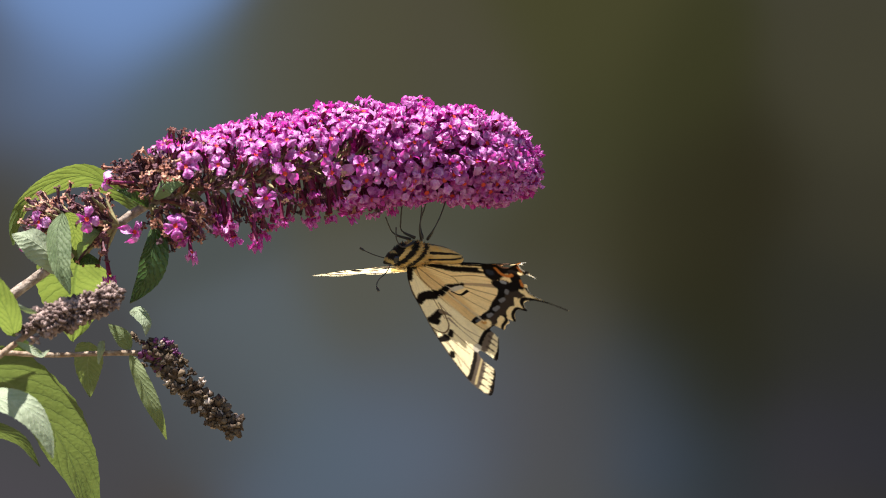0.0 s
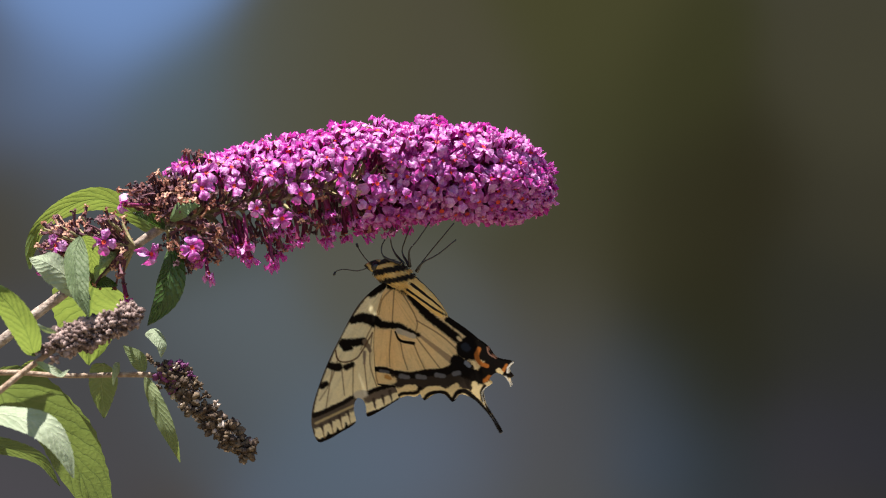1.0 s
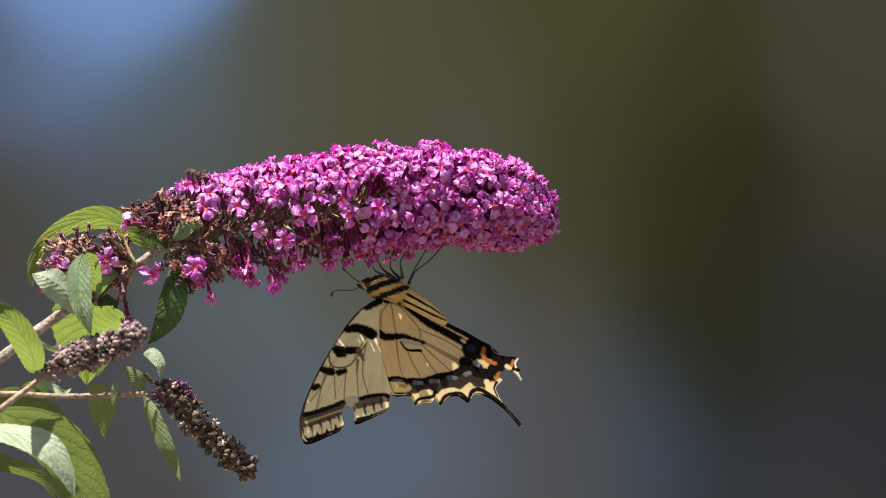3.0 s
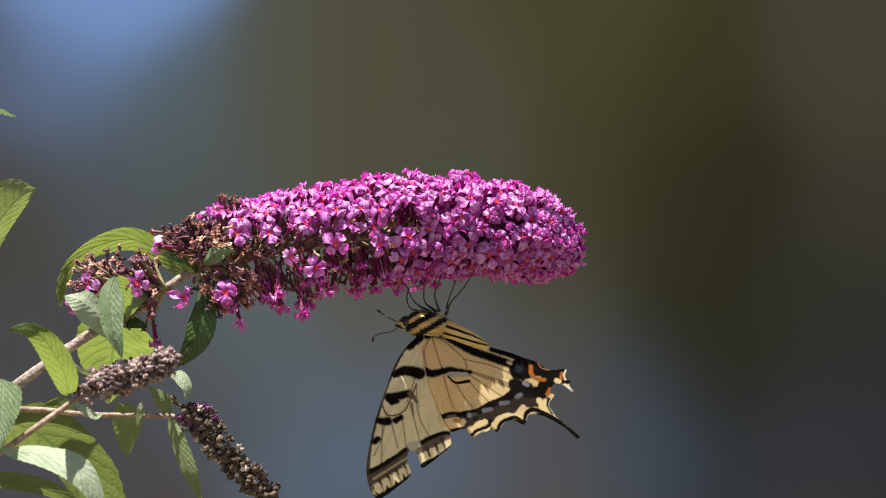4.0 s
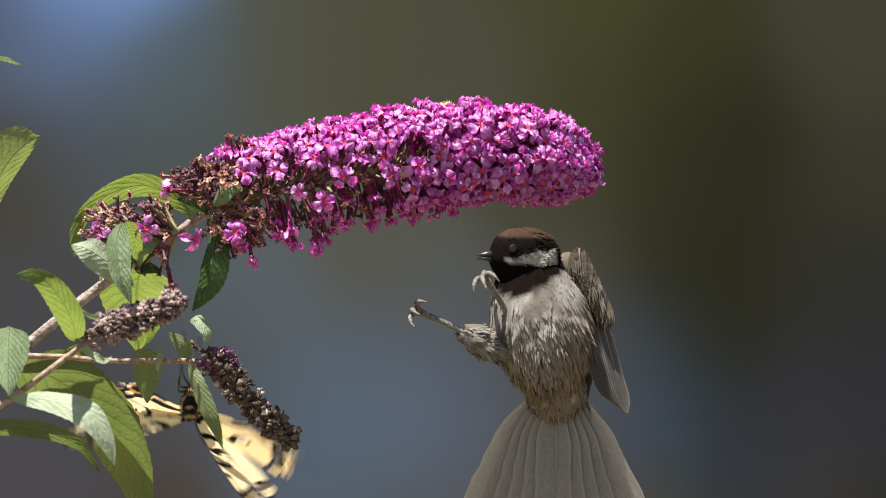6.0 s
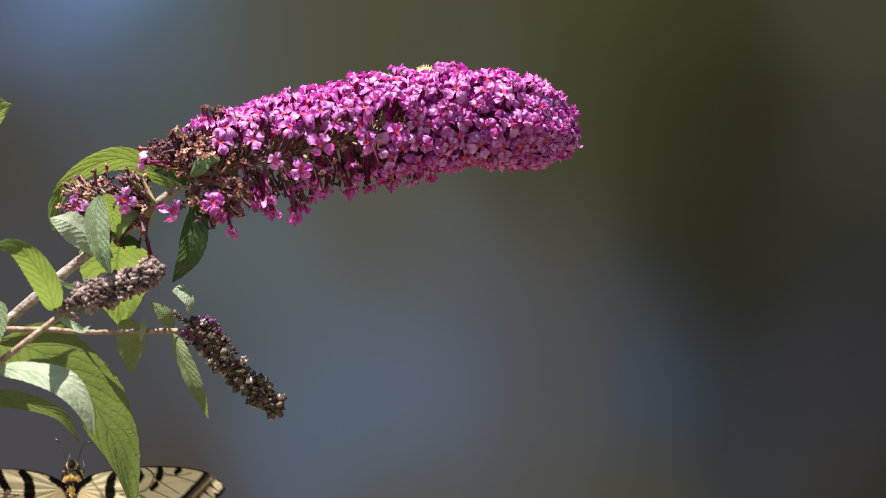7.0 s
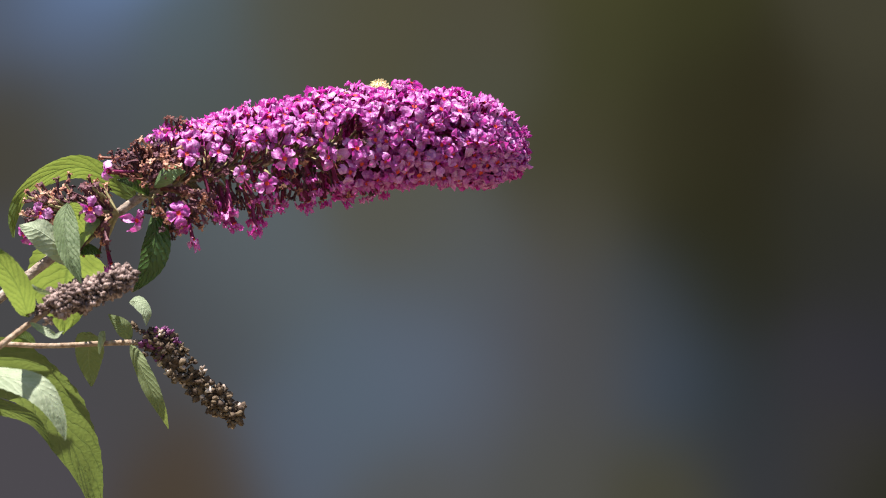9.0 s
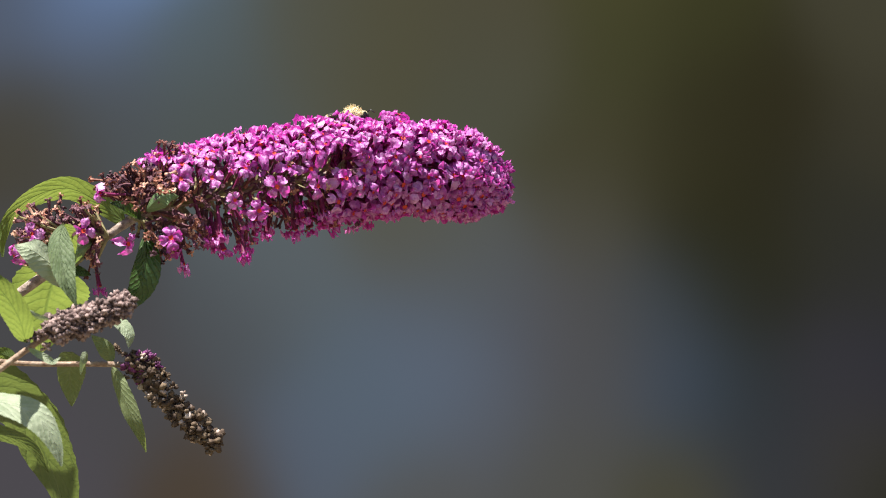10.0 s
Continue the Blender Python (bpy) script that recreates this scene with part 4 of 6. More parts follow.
stroke(HIND_MARKS, DUST, 5, 4, (162, 204), (190, 213))
stroke(HIND_MARKS, INK, 1.6, 3, (157, 206), (166, 221), (190, 226))
stroke(HIND_MARKS, INK, 5, 5, (124, 273), (140, 274), (160, 281))
stroke(HIND_MARKS, SOOT * 0.6, 13, 17, (162, 291), (190, 297), (220, 294), (255, 289), (285, 280))
stroke(HIND_MARKS, INK, 5, 8, (160, 279), (185, 283), (210, 279), (250, 275), (275, 258))
stroke(HIND_MARKS, INK, 21, 14, (287, 234), (320, 240), (360, 260))
stroke(HIND_MARKS, INK, 13, 14, (287, 282), (310, 285), (330, 265))
stroke(HIND_MARKS, INK, 13, 12, (268, 258), (285, 268))
stroke(HIND_MARKS, INK, 9, 8, (330, 250), (356, 268))
stroke(HIND_MARKS, SOOT * 0.6, 10, 9, (262, 290), (290, 300))
stroke(HIND_MARKS, INK, 8, 5, (340, 272), (364, 282))
stroke(HIND_MARKS, HONEY, 6, 6, (135, 289), (154, 293))
stroke(HIND_MARKS, Vector((0.60, 0.33, 0.10)), 4, 3.4, (142, 286), (148, 289))
stroke(HIND_MARKS, INK, 2.6, 2.6, (126, 301), (157, 304))
stroke(HIND_MARKS, HONEY, 5.6, 5.0, (168, 314), (178, 306), (193, 305))
stroke(HIND_MARKS, HONEY, 5.6, 5.0, (208, 319), (216, 309), (234, 307), (242, 309))
stroke(HIND_MARKS, HONEY, 5.6, 5.0, (254, 319), (260, 306), (268, 301))
stroke(HIND_MARKS, HONEY, 5.6, 3.4, (300, 298), (303, 310), (312, 326))
stroke(HIND_MARKS, INK, 3.2, 3.2, (163, 321), (172, 316), (196, 314), (202, 306))
stroke(HIND_MARKS, INK, 3.6, 3.6, (210, 326), (220, 316), (240, 313), (250, 316), (260, 328))
stroke(HIND_MARKS, INK, 4, 4.5, (262, 327), (270, 313), (285, 311), (302, 326))
stroke(HIND_MARKS, INK, 4.5, 4, (296, 320), (315, 338), (330, 358), (346, 383))
stroke(HIND_MARKS, INK, 4, 3.4, (318, 302), (313, 312), (316, 327))
stroke(HIND_MARKS, WHITE, 1.3, 1.3, (181, 321), (194, 322))
stroke(HIND_MARKS, WHITE, 1.2, 1.2, (224, 321), (246, 318))
stroke(HIND_MARKS, WHITE, 1.2, 1.2, (266, 325), (274, 318), (286, 319))
stroke(HIND_MARKS, WHITE, 1.8, 1.3, (322, 303), (315, 312), (317, 326), (321, 337))
stroke(HIND_MARKS, STEEL * 0.8, 3, 2.5, (132, 276), (145, 278))
for x, y in ((172, 286), (202, 286), (236, 283)):
    stroke(HIND_MARKS, STEEL, 4.2, 3.4, (x - 4, y - 1), (x + 9, y + 1))
stroke(HIND_MARKS, STEEL, 4.4, 3.6, (264, 280), (272, 278))
stroke(HIND_MARKS, Vector((0.26, 0.28, 0.33)), 4, 3.6, (285, 260), (290, 265))
stroke(HIND_MARKS, Vector((0.030, 0.036, 0.050)), 7, 6, (282, 231), (286, 234))
stroke(HIND_MARKS, HONEY, 3, 2.5, (270, 215), (274, 219))
stroke(HIND_MARKS, RUST, 4, 3.6, (307, 235), (303, 248), (310, 260), (322, 265))
stroke(HIND_MARKS, RUST, 4, 3.2, (326, 285), (318, 292))
stroke(HIND_MARKS, RUST, 3, 2.4, (351, 273), (357, 263))
stroke(HIND_MARKS, Vector((0.50, 0.26, 0.18)), 1.2, 1.0, (322, 231), (325, 243), (338, 251))
stroke(HIND_MARKS, HONEY, 4.4, 4, (343, 273), (347, 277))
stroke(HIND_MARKS, WHITE, 3, 2.4, (355, 286), (365, 302))
stroke(HIND_MARKS, WHITE, 1.8, 1.5, (359, 276), (360, 267), (366, 260))


def wing_mesh(name, outline, marks, ground_a, ground_b, seed):
    """A wing as a fine sheet cut to its outline, pigmented by its marks, slightly corrugated along the veins."""
    step = 1.05
    outline = rounded(outline)
    x0, x1 = min(p[0] for p in outline), max(p[0] for p in outline)
    y0, y1 = min(p[1] for p in outline), max(p[1] for p in outline)
    nx, ny = int((x1 - x0) / step) + 2, int((y1 - y0) / step) + 2
    mx, my = np.meshgrid(x0 + (np.arange(nx) + 0.5) * step, y0 + (np.arange(ny) + 0.5) * step, indexing="ij")
    held = np.zeros(mx.shape, bool)
    for (ax, ay), (bx, by) in zip(outline, outline[1:] + outline[:1]):
        if ay != by:
            held ^= ((ay > my) != (by > my)) & (mx < (bx - ax) * (my - ay) / (by - ay) + ax)
    keep = [(int(i), int(j)) for i, j in np.argwhere(held)]
    cells, spots = set(keep), {}
    for i, j in keep:
        for c in ((i, j), (i + 1, j), (i + 1, j + 1), (i, j + 1)):
            spots.setdefault(c, len(spots))
    at = np.array([(x0 + i * step, y0 + j * step) for i, j in spots])
    closed = np.array(outline + outline[:1])

    def gap(pts, line):
        """How far each point lies from a line of points, how far along it, and the nearest place on it."""
        best, along, foot = np.full(len(pts), 1e9), np.zeros(len(pts)), pts.copy()
        for k in range(len(line) - 1):
            a, d = line[k], line[k + 1] - line[k]
            f = np.clip(((pts - a) @ d) / (d @ d + 1e-9), 0, 1)
            q = a + f[:, None] * d
            r = np.hypot(*(pts - q).T)
            hit = r < best
            best[hit], along[hit], foot[hit] = r[hit], (k + f[hit]) / (len(line) - 1), q[hit]
        return best, along, foot
    rim = np.array([not all(c in cells for c in ((i, j), (i - 1, j), (i, j - 1), (i - 1, j - 1))) for i, j in spots])
    off, _, foot = gap(at[rim], closed)
    moved = at[rim]
    moved[off < step * 1.15] = foot[off < step * 1.15]
    at[rim] = moved
    wob = np.array([noise.noise(Vector((x * 0.03, y * 0.03, seed))) for x, y in at]) * 0.5 + 0.5
    fray = np.array([noise.noise(Vector((x * 0.22, y * 0.22, seed + 3))) + 0.8 * noise.noise(Vector((x * 0.6, y * 0.6, seed + 7))) for x, y in at])
    r = np.hypot(at[:, 0] - 141, at[:, 1] - 122)
    k = np.clip(wob * 0.8 + 0.2 * np.minimum(1, r / 280), 0, 1)[:, None]
    tone = np.array(ground_a) * (1 - k) + np.array(ground_b) * k
    ang = np.arctan2(at[:, 1] - 122, at[:, 0] - 141)
    # dark scales dusted along the veins
    dust = np.array([noise.noise(Vector((q * 24, d * 0.016, seed + 11))) + 0.5 * noise.noise(Vector((q * 60, d * 0.05, seed + 13))) for q, d in zip(ang, r)])
    tone = tone * (1 - 0.22 * np.clip(dust, 0, 1))[:, None]
    for ink, wa, wb, line in marks:
        path = np.array([p[:] for p in smooth_path([Vector((*p, 0)) for p in line], 4)])[:, :2] if len(line) > 2 else np.array(line, float)
        d, along, _ = gap(at, path)
        w = wa + (wb - wa) * along
        edge = 1.6 if wa < 2 else 2.8 if wa < 6 else 4.4
        k = np.clip((w - d + fray * min(2.6, wa * 0.22)) / edge + 0.5, 0, 1)
        k = (k * k * (3 - 2 * k) * (0.75 if wa < 1.4 else 1.0))[:, None]
        tone = tone * (1 - k) + np.array(ink) * k
    depth = 0.00014 * np.sin(ang * 26) * np.minimum(1, r / 94) + 0.0010 * (r / 235) ** 2
    verts = []
    for (x, y), dy in zip(at, depth):
        v = body_space(x * 2.13, y * 2.13)
        v.y = dy
        verts.append(v)
    faces = [[spots[c] for c in ((i, j), (i + 1, j), (i + 1, j + 1), (i, j + 1))] for i, j in keep]
    me = bpy.data.meshes.new(name)
    me.from_pydata(verts, [], faces)
    layer = me.color_attributes.new("pigment", "FLOAT_COLOR", "POINT")
    layer.data.foreach_set("color", np.hstack([tone, np.ones((len(tone), 1))]).astype(np.float32).ravel())
    me.materials.append(SCALES)
    me.polygons.foreach_set("use_smooth", [True] * len(me.polygons))
    return me


def pigmented(name, bm, tone, mat, parent, label=""):
    """A part whose pigment is given by tone(place)."""
    ob = part(name, bm, mat, parent, label)
    layer = ob.data.color_attributes.new("pigment", "FLOAT_COLOR", "POINT")
    for v in ob.data.vertices:
        layer.data[v.index].color = (*tone(v.co), 1)
    return ob


def lathe(rows, seg=22, wobble=0.03, seed=1):
    """Rings across x: rows of (x, z of the centre, half height, half width)."""
    bm = bmesh.new()
    rings = []
    for x, z, h, w in rows:
        rings.append([bm.verts.new((x, w * math.sin(q) * (1 + wobble * noise.noise(Vector((x * 900, q * 2, seed)))), z + h * math.cos(q) * (1 + wobble * noise.noise(Vector((x * 900, q * 2, seed + 5))))))
                      for q in [2 * math.pi * k / seg for k in range(seg)]])
    for a, b in zip(rings, rings[1:]):
        for k in range(seg):
            bm.faces.new((a[k], a[(k + 1) % seg], b[(k + 1) % seg], b[k]))
    bm.faces.new(rings[0][::-1])
    bm.faces.new(rings[-1])
    bmesh.ops.recalc_face_normals(bm, faces=bm.faces[:])
    return bm


def fuzz(parent, places, length, tone, seed, sweep, label, mat, width=0.00012, flat=False):
    """Fine hairs standing from places (point, normal), joined; flat lays them down as small feather tips."""
    rng = random.Random(seed)
    bm = bmesh.new()
    for p, nrm in places:
        tuft = noise.noise_vector(p * 330) * 2.6 if flat else Vector()
        d = (nrm + tuft + sweep * rng.uniform(0.5, 1.3) + Vector((rng.uniform(-1, 1), rng.uniform(-1, 1), rng.uniform(-1, 1))) * 0.35).normalized()
        s = (d.cross(nrm) if flat else d.cross(Vector((rng.uniform(-1, 1), rng.uniform(-1, 1), rng.uniform(-1, 1))))).normalized() * width
        tip = p + d * length * rng.uniform(0.6, 1.25)
        mid = p.lerp(tip, 0.55) + (nrm * length * 0.015 if flat else s * 0.8)
        if flat:
            e, f = bm.verts.new(mid - s * 1.6), bm.verts.new(mid + s * 1.6)
            a, b, c = bm.verts.new(p - s * 0.5), bm.verts.new(p + s * 0.5), bm.verts.new(tip)
            bm.faces.new((a, b, f, e))
            bm.faces.new((e, f, c))
            continue
        a, b, c, e = bm.verts.new(p - s), bm.verts.new(p + s), bm.verts.new(mid + s), bm.verts.new(tip)
        bm.faces.new((a, b, c, e))
    ob = pigmented("fuzz", bm, tone, mat, parent, label)
    return tagged(ob, kind="stuff")


def butterfly():
    fly = new("butterfly")
    tagged(fly, "two-tailed swallowtail butterfly, cream yellow with black stripes and a torn wing", "butterfly")
    fore = wing_mesh("forewing", FORE_OUTLINE, FORE_MARKS, Vector((0.97, 0.85, 0.53)), CREAM, 2)
    hind = wing_mesh("hindwing", HIND_OUTLINE, HIND_MARKS, PEACH, PEACH.lerp(CREAM, 0.5), 6)
    wings = {}
    for s, side in ((-1, "right"), (1, "left")):
        for me, kind, off in ((fore, "forewing", 0.0018), (hind, "hindwing", 0.0022)):
            w = new(kind, me)
            w.parent = fly
            w.location = (0, s * off, 0)
            tagged(w, "cream forewing with black bars and a torn edge" if kind == "forewing" else "warm cream hindwing with black margin, blue lunules and two tails")
            wings[kind, side] = w

    def coat(p):
        a = math.degrees(math.atan2(abs(p.y), p.z + 0.0045))
        if p.x < -0.0072:
            dark = a < 24 or abs(a - 66) < 8 or abs(a - 112) < 9 or a > 165
        else:
            w = 0.745 * p.x - 0.667 * p.z + 0.0003 * noise.noise(p * 700)
            dark = abs(w - 0.0006) < 0.0010 or abs(w - 0.0043) < 0.0011 or w < -0.0036 or w > 0.0068
        return INK * 1.2 if dark else Vector((0.66, 0.38, 0.085)).lerp(Vector((0.62, 0.46, 0.20)), noise.noise(p * 500) * 0.5 + 0.5)
    thorax = lathe([(-0.0074, -0.0046, 0.0034, 0.0028), (-0.0045, -0.0045, 0.0041, 0.0036), (-0.0015, -0.0042, 0.0043, 0.0040), (0.0015, -0.0041, 0.0042, 0.0038), (0.004, -0.0038, 0.0036, 0.0033), (0.0058, -0.0033, 0.0027, 0.0026)], 30)
    abdomen = lathe([(-0.0248, -0.0028, 0.0006, 0.0005), (-0.0236, -0.0030, 0.0016, 0.0014), (-0.020, -0.0036, 0.0025, 0.0022), (-0.0157, -0.0042, 0.0031, 0.0027), (-0.011, -0.0046, 0.0034, 0.0029), (-0.0075, -0.0047, 0.0036, 0.0030), (-0.0055, -0.0047, 0.0033, 0.0027)], 40)
    head = lathe([(0.0048, -0.0031, 0.0021, 0.002), (0.0062, -0.0030, 0.0026, 0.0024), (0.0074, -0.0026, 0.0023, 0.0022), (0.0086, -0.0018, 0.0014, 0.0015), (0.0094, -0.0010, 0.0005, 0.0007)], 18)
    bmesh.ops.subdivide_edges(head, edges=head.edges[:], cuts=2, use_grid_fill=True)
    bmesh.ops.subdivide_edges(thorax, edges=thorax.edges[:], cuts=2, use_grid_fill=True)
    bmesh.ops.subdivide_edges(abdomen, edges=abdomen.edges[:], cuts=2, use_grid_fill=True)
    pigmented("thorax", thorax, coat, FUR, fly, "furry yellow thorax with black bands")
    pigmented("abdomen", abdomen, coat, FUR, fly, "yellow abdomen with black lengthwise stripes")
    hd = pigmented("head", head, lambda p: Vector((0.42, 0.29, 0.10)) if (abs(p.z + 0.0012 + (p.x - 0.006) * 0.3) < 0.0006 or p.z < -0.0048) else INK * 1.4, FUR, fly)
    places = []
    rng = random.Random(3)
    for _ in range(1500):
        x, q = rng.uniform(-0.0085, 0.0056), rng.uniform(0, 6.283)
        r = 0.0042 * (1 - ((x + 0.0015) / 0.0125) ** 2)
        nrm = Vector((0, math.sin(q), math.cos(q)))
        places.append((Vector((x, 0, -0.0044 + 0.00010 * (x > 0) + max(0, x) * 0.16)) + Vector((0, nrm.y * 0.9, nrm.z)) * r, nrm))
    fuzz(fly, places, 0.0013, coat, 4, Vector((-0.8, 0, 0)), "fine yellow and black hairs", FUR, 0.00008)
    for s in (-1, 1):
        bm = bmesh.new()
        add_blob(bm, Vector((0.0060, s * 0.0019, -0.0029)), (0.0015, 0.0010, 0.0016), None, 0.0, 0, rng, 10, 8)
        part("eye", bm, EYE, hd)
        bm = bmesh.new()
        pts = [(238, 190), (190, 206), (140, 200), (112, 206), (104, 220)] if s < 0 else [(236, 186), (205, 155), (182, 125), (172, 108)]
        line = smooth_path([body_space(*p) + Vector((0, s * (0.0012 + 0.0016 * i), 0)) for i, p in enumerate(pts)], 5)
        add_tube(bm, line, [0.00018 + (0.00026 if i > len(line) - 5 else 0) for i in range(len(line))], 6)
        part("antenna", bm, CHITIN, fly, "thin black clubbed antenna")
    legs = (((362, 182), (318, 132), (306, 80), (303, 36)), ((352, 180), (290, 150), (282, 110), (304, 70)), ((382, 188), (352, 140), (362, 95), (385, 40)),
            ((388, 190), (388, 128), (420, 85), (466, 16)), ((410, 212), (436, 165), (480, 110), (552, 24)), ((412, 206), (440, 172), (500, 138), (566, 84)))
    for k, pts in enumerate(legs):
        s = -1 if k % 2 else 1
        bm = bmesh.new()
        line = smooth_path([body_space(*p) + Vector((0, s * (0.0015, 0.0035, 0.003, 0.0022)[i], 0)) for i, p in enumerate(pts)], 5)
        add_tube(bm, line, [0.0006, 0.00055, 0.00048, 0.00042, 0.00036, 0.0003] + [0.00025] * (len(line) - 6), 6, rough=0.15, rng=rng)
        part("leg", bm, CHITIN, fly, "thin black leg")
    return fly, wings


swallowtail, wing_of = butterfly()


# ---------------------------------------------------------------- chickadee
def feather_material(name, vane, rim, shaft):
    m = material(name, [vane, tuple(c * 1.25 for c in vane)], 0.6, 700, 0.3, 2500, 0.55)
    n, link = m.node_tree.nodes, m.node_tree.links.new
    uv, sep = n.new("ShaderNodeUVMap"), n.new("ShaderNodeSeparateXYZ")
    link(uv.outputs[0], sep.inputs[0])
    bsdf = n["Principled BSDF"]
    base = bsdf.inputs["Base Color"].links[0].from_socket
    thin = [x for x in n if x.type == "BSDF_TRANSLUCENT"][0]
    for centre, soft, colour in ((1.0, 0.13, rim), (0.0, 0.07, rim), (0.42, 0.06, shaft)):
        off, near, mix = n.new("ShaderNodeMath"), n.new("ShaderNodeMapRange"), n.new("ShaderNodeMix")
        off.operation = "SUBTRACT"
        off.inputs[1].default_value = centre
        absolute = n.new("ShaderNodeMath")
        absolute.operation = "ABSOLUTE"
        link(sep.outputs["X"], off.inputs[0])
        link(off.outputs[0], absolute.inputs[0])
        near.inputs["From Max"].default_value = soft
        near.inputs["To Min"].default_value, near.inputs["To Max"].default_value = 0.9, 0.0
        link(absolute.outputs[0], near.inputs["Value"])
        mix.data_type = "RGBA"
        link(near.outputs[0], mix.inputs["Factor"])
        link(base, mix.inputs["A"])
        mix.inputs["B"].default_value = (*colour, 1)
        base = mix.outputs["Result"]
    link(base, bsdf.inputs["Base Color"])
    link(base, thin.inputs["Color"])
    barbs, relief = n.new("ShaderNodeTexWave"), n.new("ShaderNodeBump")
    barbs.inputs["Scale"].default_value = 9
    barbs.inputs["Distortion"].default_value = 1.5
    link(uv.outputs[0], barbs.inputs["Vector"])
    relief.inputs["Strength"].default_value = 0.25
    relief.inputs["Distance"].default_value = 0.0003
    link(barbs.outputs["Fac"], relief.inputs["Height"])
    link(relief.outputs["Normal"], bsdf.inputs["Normal"])
    return m


QUILL = feather_material("flight_feather", (0.155, 0.137, 0.124), (0.38, 0.355, 0.33), (0.26, 0.23, 0.195))
TAIL = feather_material("tail_feather", (0.35, 0.325, 0.295), (0.50, 0.46, 0.41), (0.26, 0.235, 0.205))
COVERT = feather_material("covert_feather", (0.25, 0.205, 0.155), (0.27, 0.22, 0.17), (0.24, 0.195, 0.15))
PLUME = attribute_material("plumage", 1.0, 0.4, 0.4, 1500, 0.02, 0.0)
BEAK = material("black_beak", [(0.012, 0.011, 0.012), (0.03, 0.028, 0.03)], 0.35, 700, 0.2, 2500)
MOUTH = material("red_mouth", [(0.45, 0.06, 0.04), (0.6, 0.12, 0.07)], 0.4, 500)
SHANK = material("scaly_leg", [(0.065, 0.057, 0.052), (0.18, 0.16, 0.14)], 0.6, 900, 0.9, 1400)


def feather_mesh(name, length, width, mat, bend=0.06, seed=0, cup=0.25):
    """A feather along +z from its quill, curved across and along, with a rounded, slightly ragged tip."""
    rng = random.Random(seed)
    bm = bmesh.new()
    uv = bm.loops.layers.uv.new("UVMap")
    n, cols, rows = 12, 6, []
    for i in range(n + 1):
        f = i / n
        half = width * 0.5 * min(1, 0.25 + 2.6 * f) * (1 if f < 0.8 else math.sqrt(max(0.02, 1 - ((f - 0.8) / 0.2) ** 2)))
        row = []
        for k in range(cols + 1):
            a = k / cols
            x = (a - 0.42) * 2 * half * (1 + 0.05 * rng.uniform(-1, 1) * (k in (0, cols)))
            row.append(bm.verts.new((x, -cup * abs(a - 0.42) * half - bend * length * f * f + 0.0002 * rng.uniform(-1, 1), f * length)))
        rows.append(row)
    for i in range(n):
        for k in range(cols):
            f = bm.faces.new((rows[i][k], rows[i][k + 1], rows[i + 1][k + 1], rows[i + 1][k]))
            for lp, (ii, kk) in zip(f.loops, ((i, k), (i, k + 1), (i + 1, k + 1), (i + 1, k))):
                lp[uv].uv = (kk / cols, ii / n)
    add_tube(bm, [Vector((0, -bend * length * f * f, f * length)) for f in (0, 0.3, 0.6, 0.9)], [0.0005, 0.0004, 0.0003, 0.0001], 5)
    me = bpy.data.meshes.new(name)
    bm.to_mesh(me)
    bm.free()
    me.materials.append(mat)
    me.polygons.foreach_set("use_smooth", [True] * len(me.polygons))
    return me


def ovoid(centre, radii, seg=28, rings=20, wob=0.05, seed=1):
    bm = bmesh.new()
    bmesh.ops.create_uvsphere(bm, u_segments=seg, v_segments=rings, radius=1)
    for v in bm.verts:
        d = 1 + wob * noise.noise(v.co * 2.3 + Vector((seed, 0, 0)))
        v.co = Vector(centre) + Vector((v.co.x * radii[0], v.co.y * radii[1], v.co.z * radii[2])) * d
    return bm


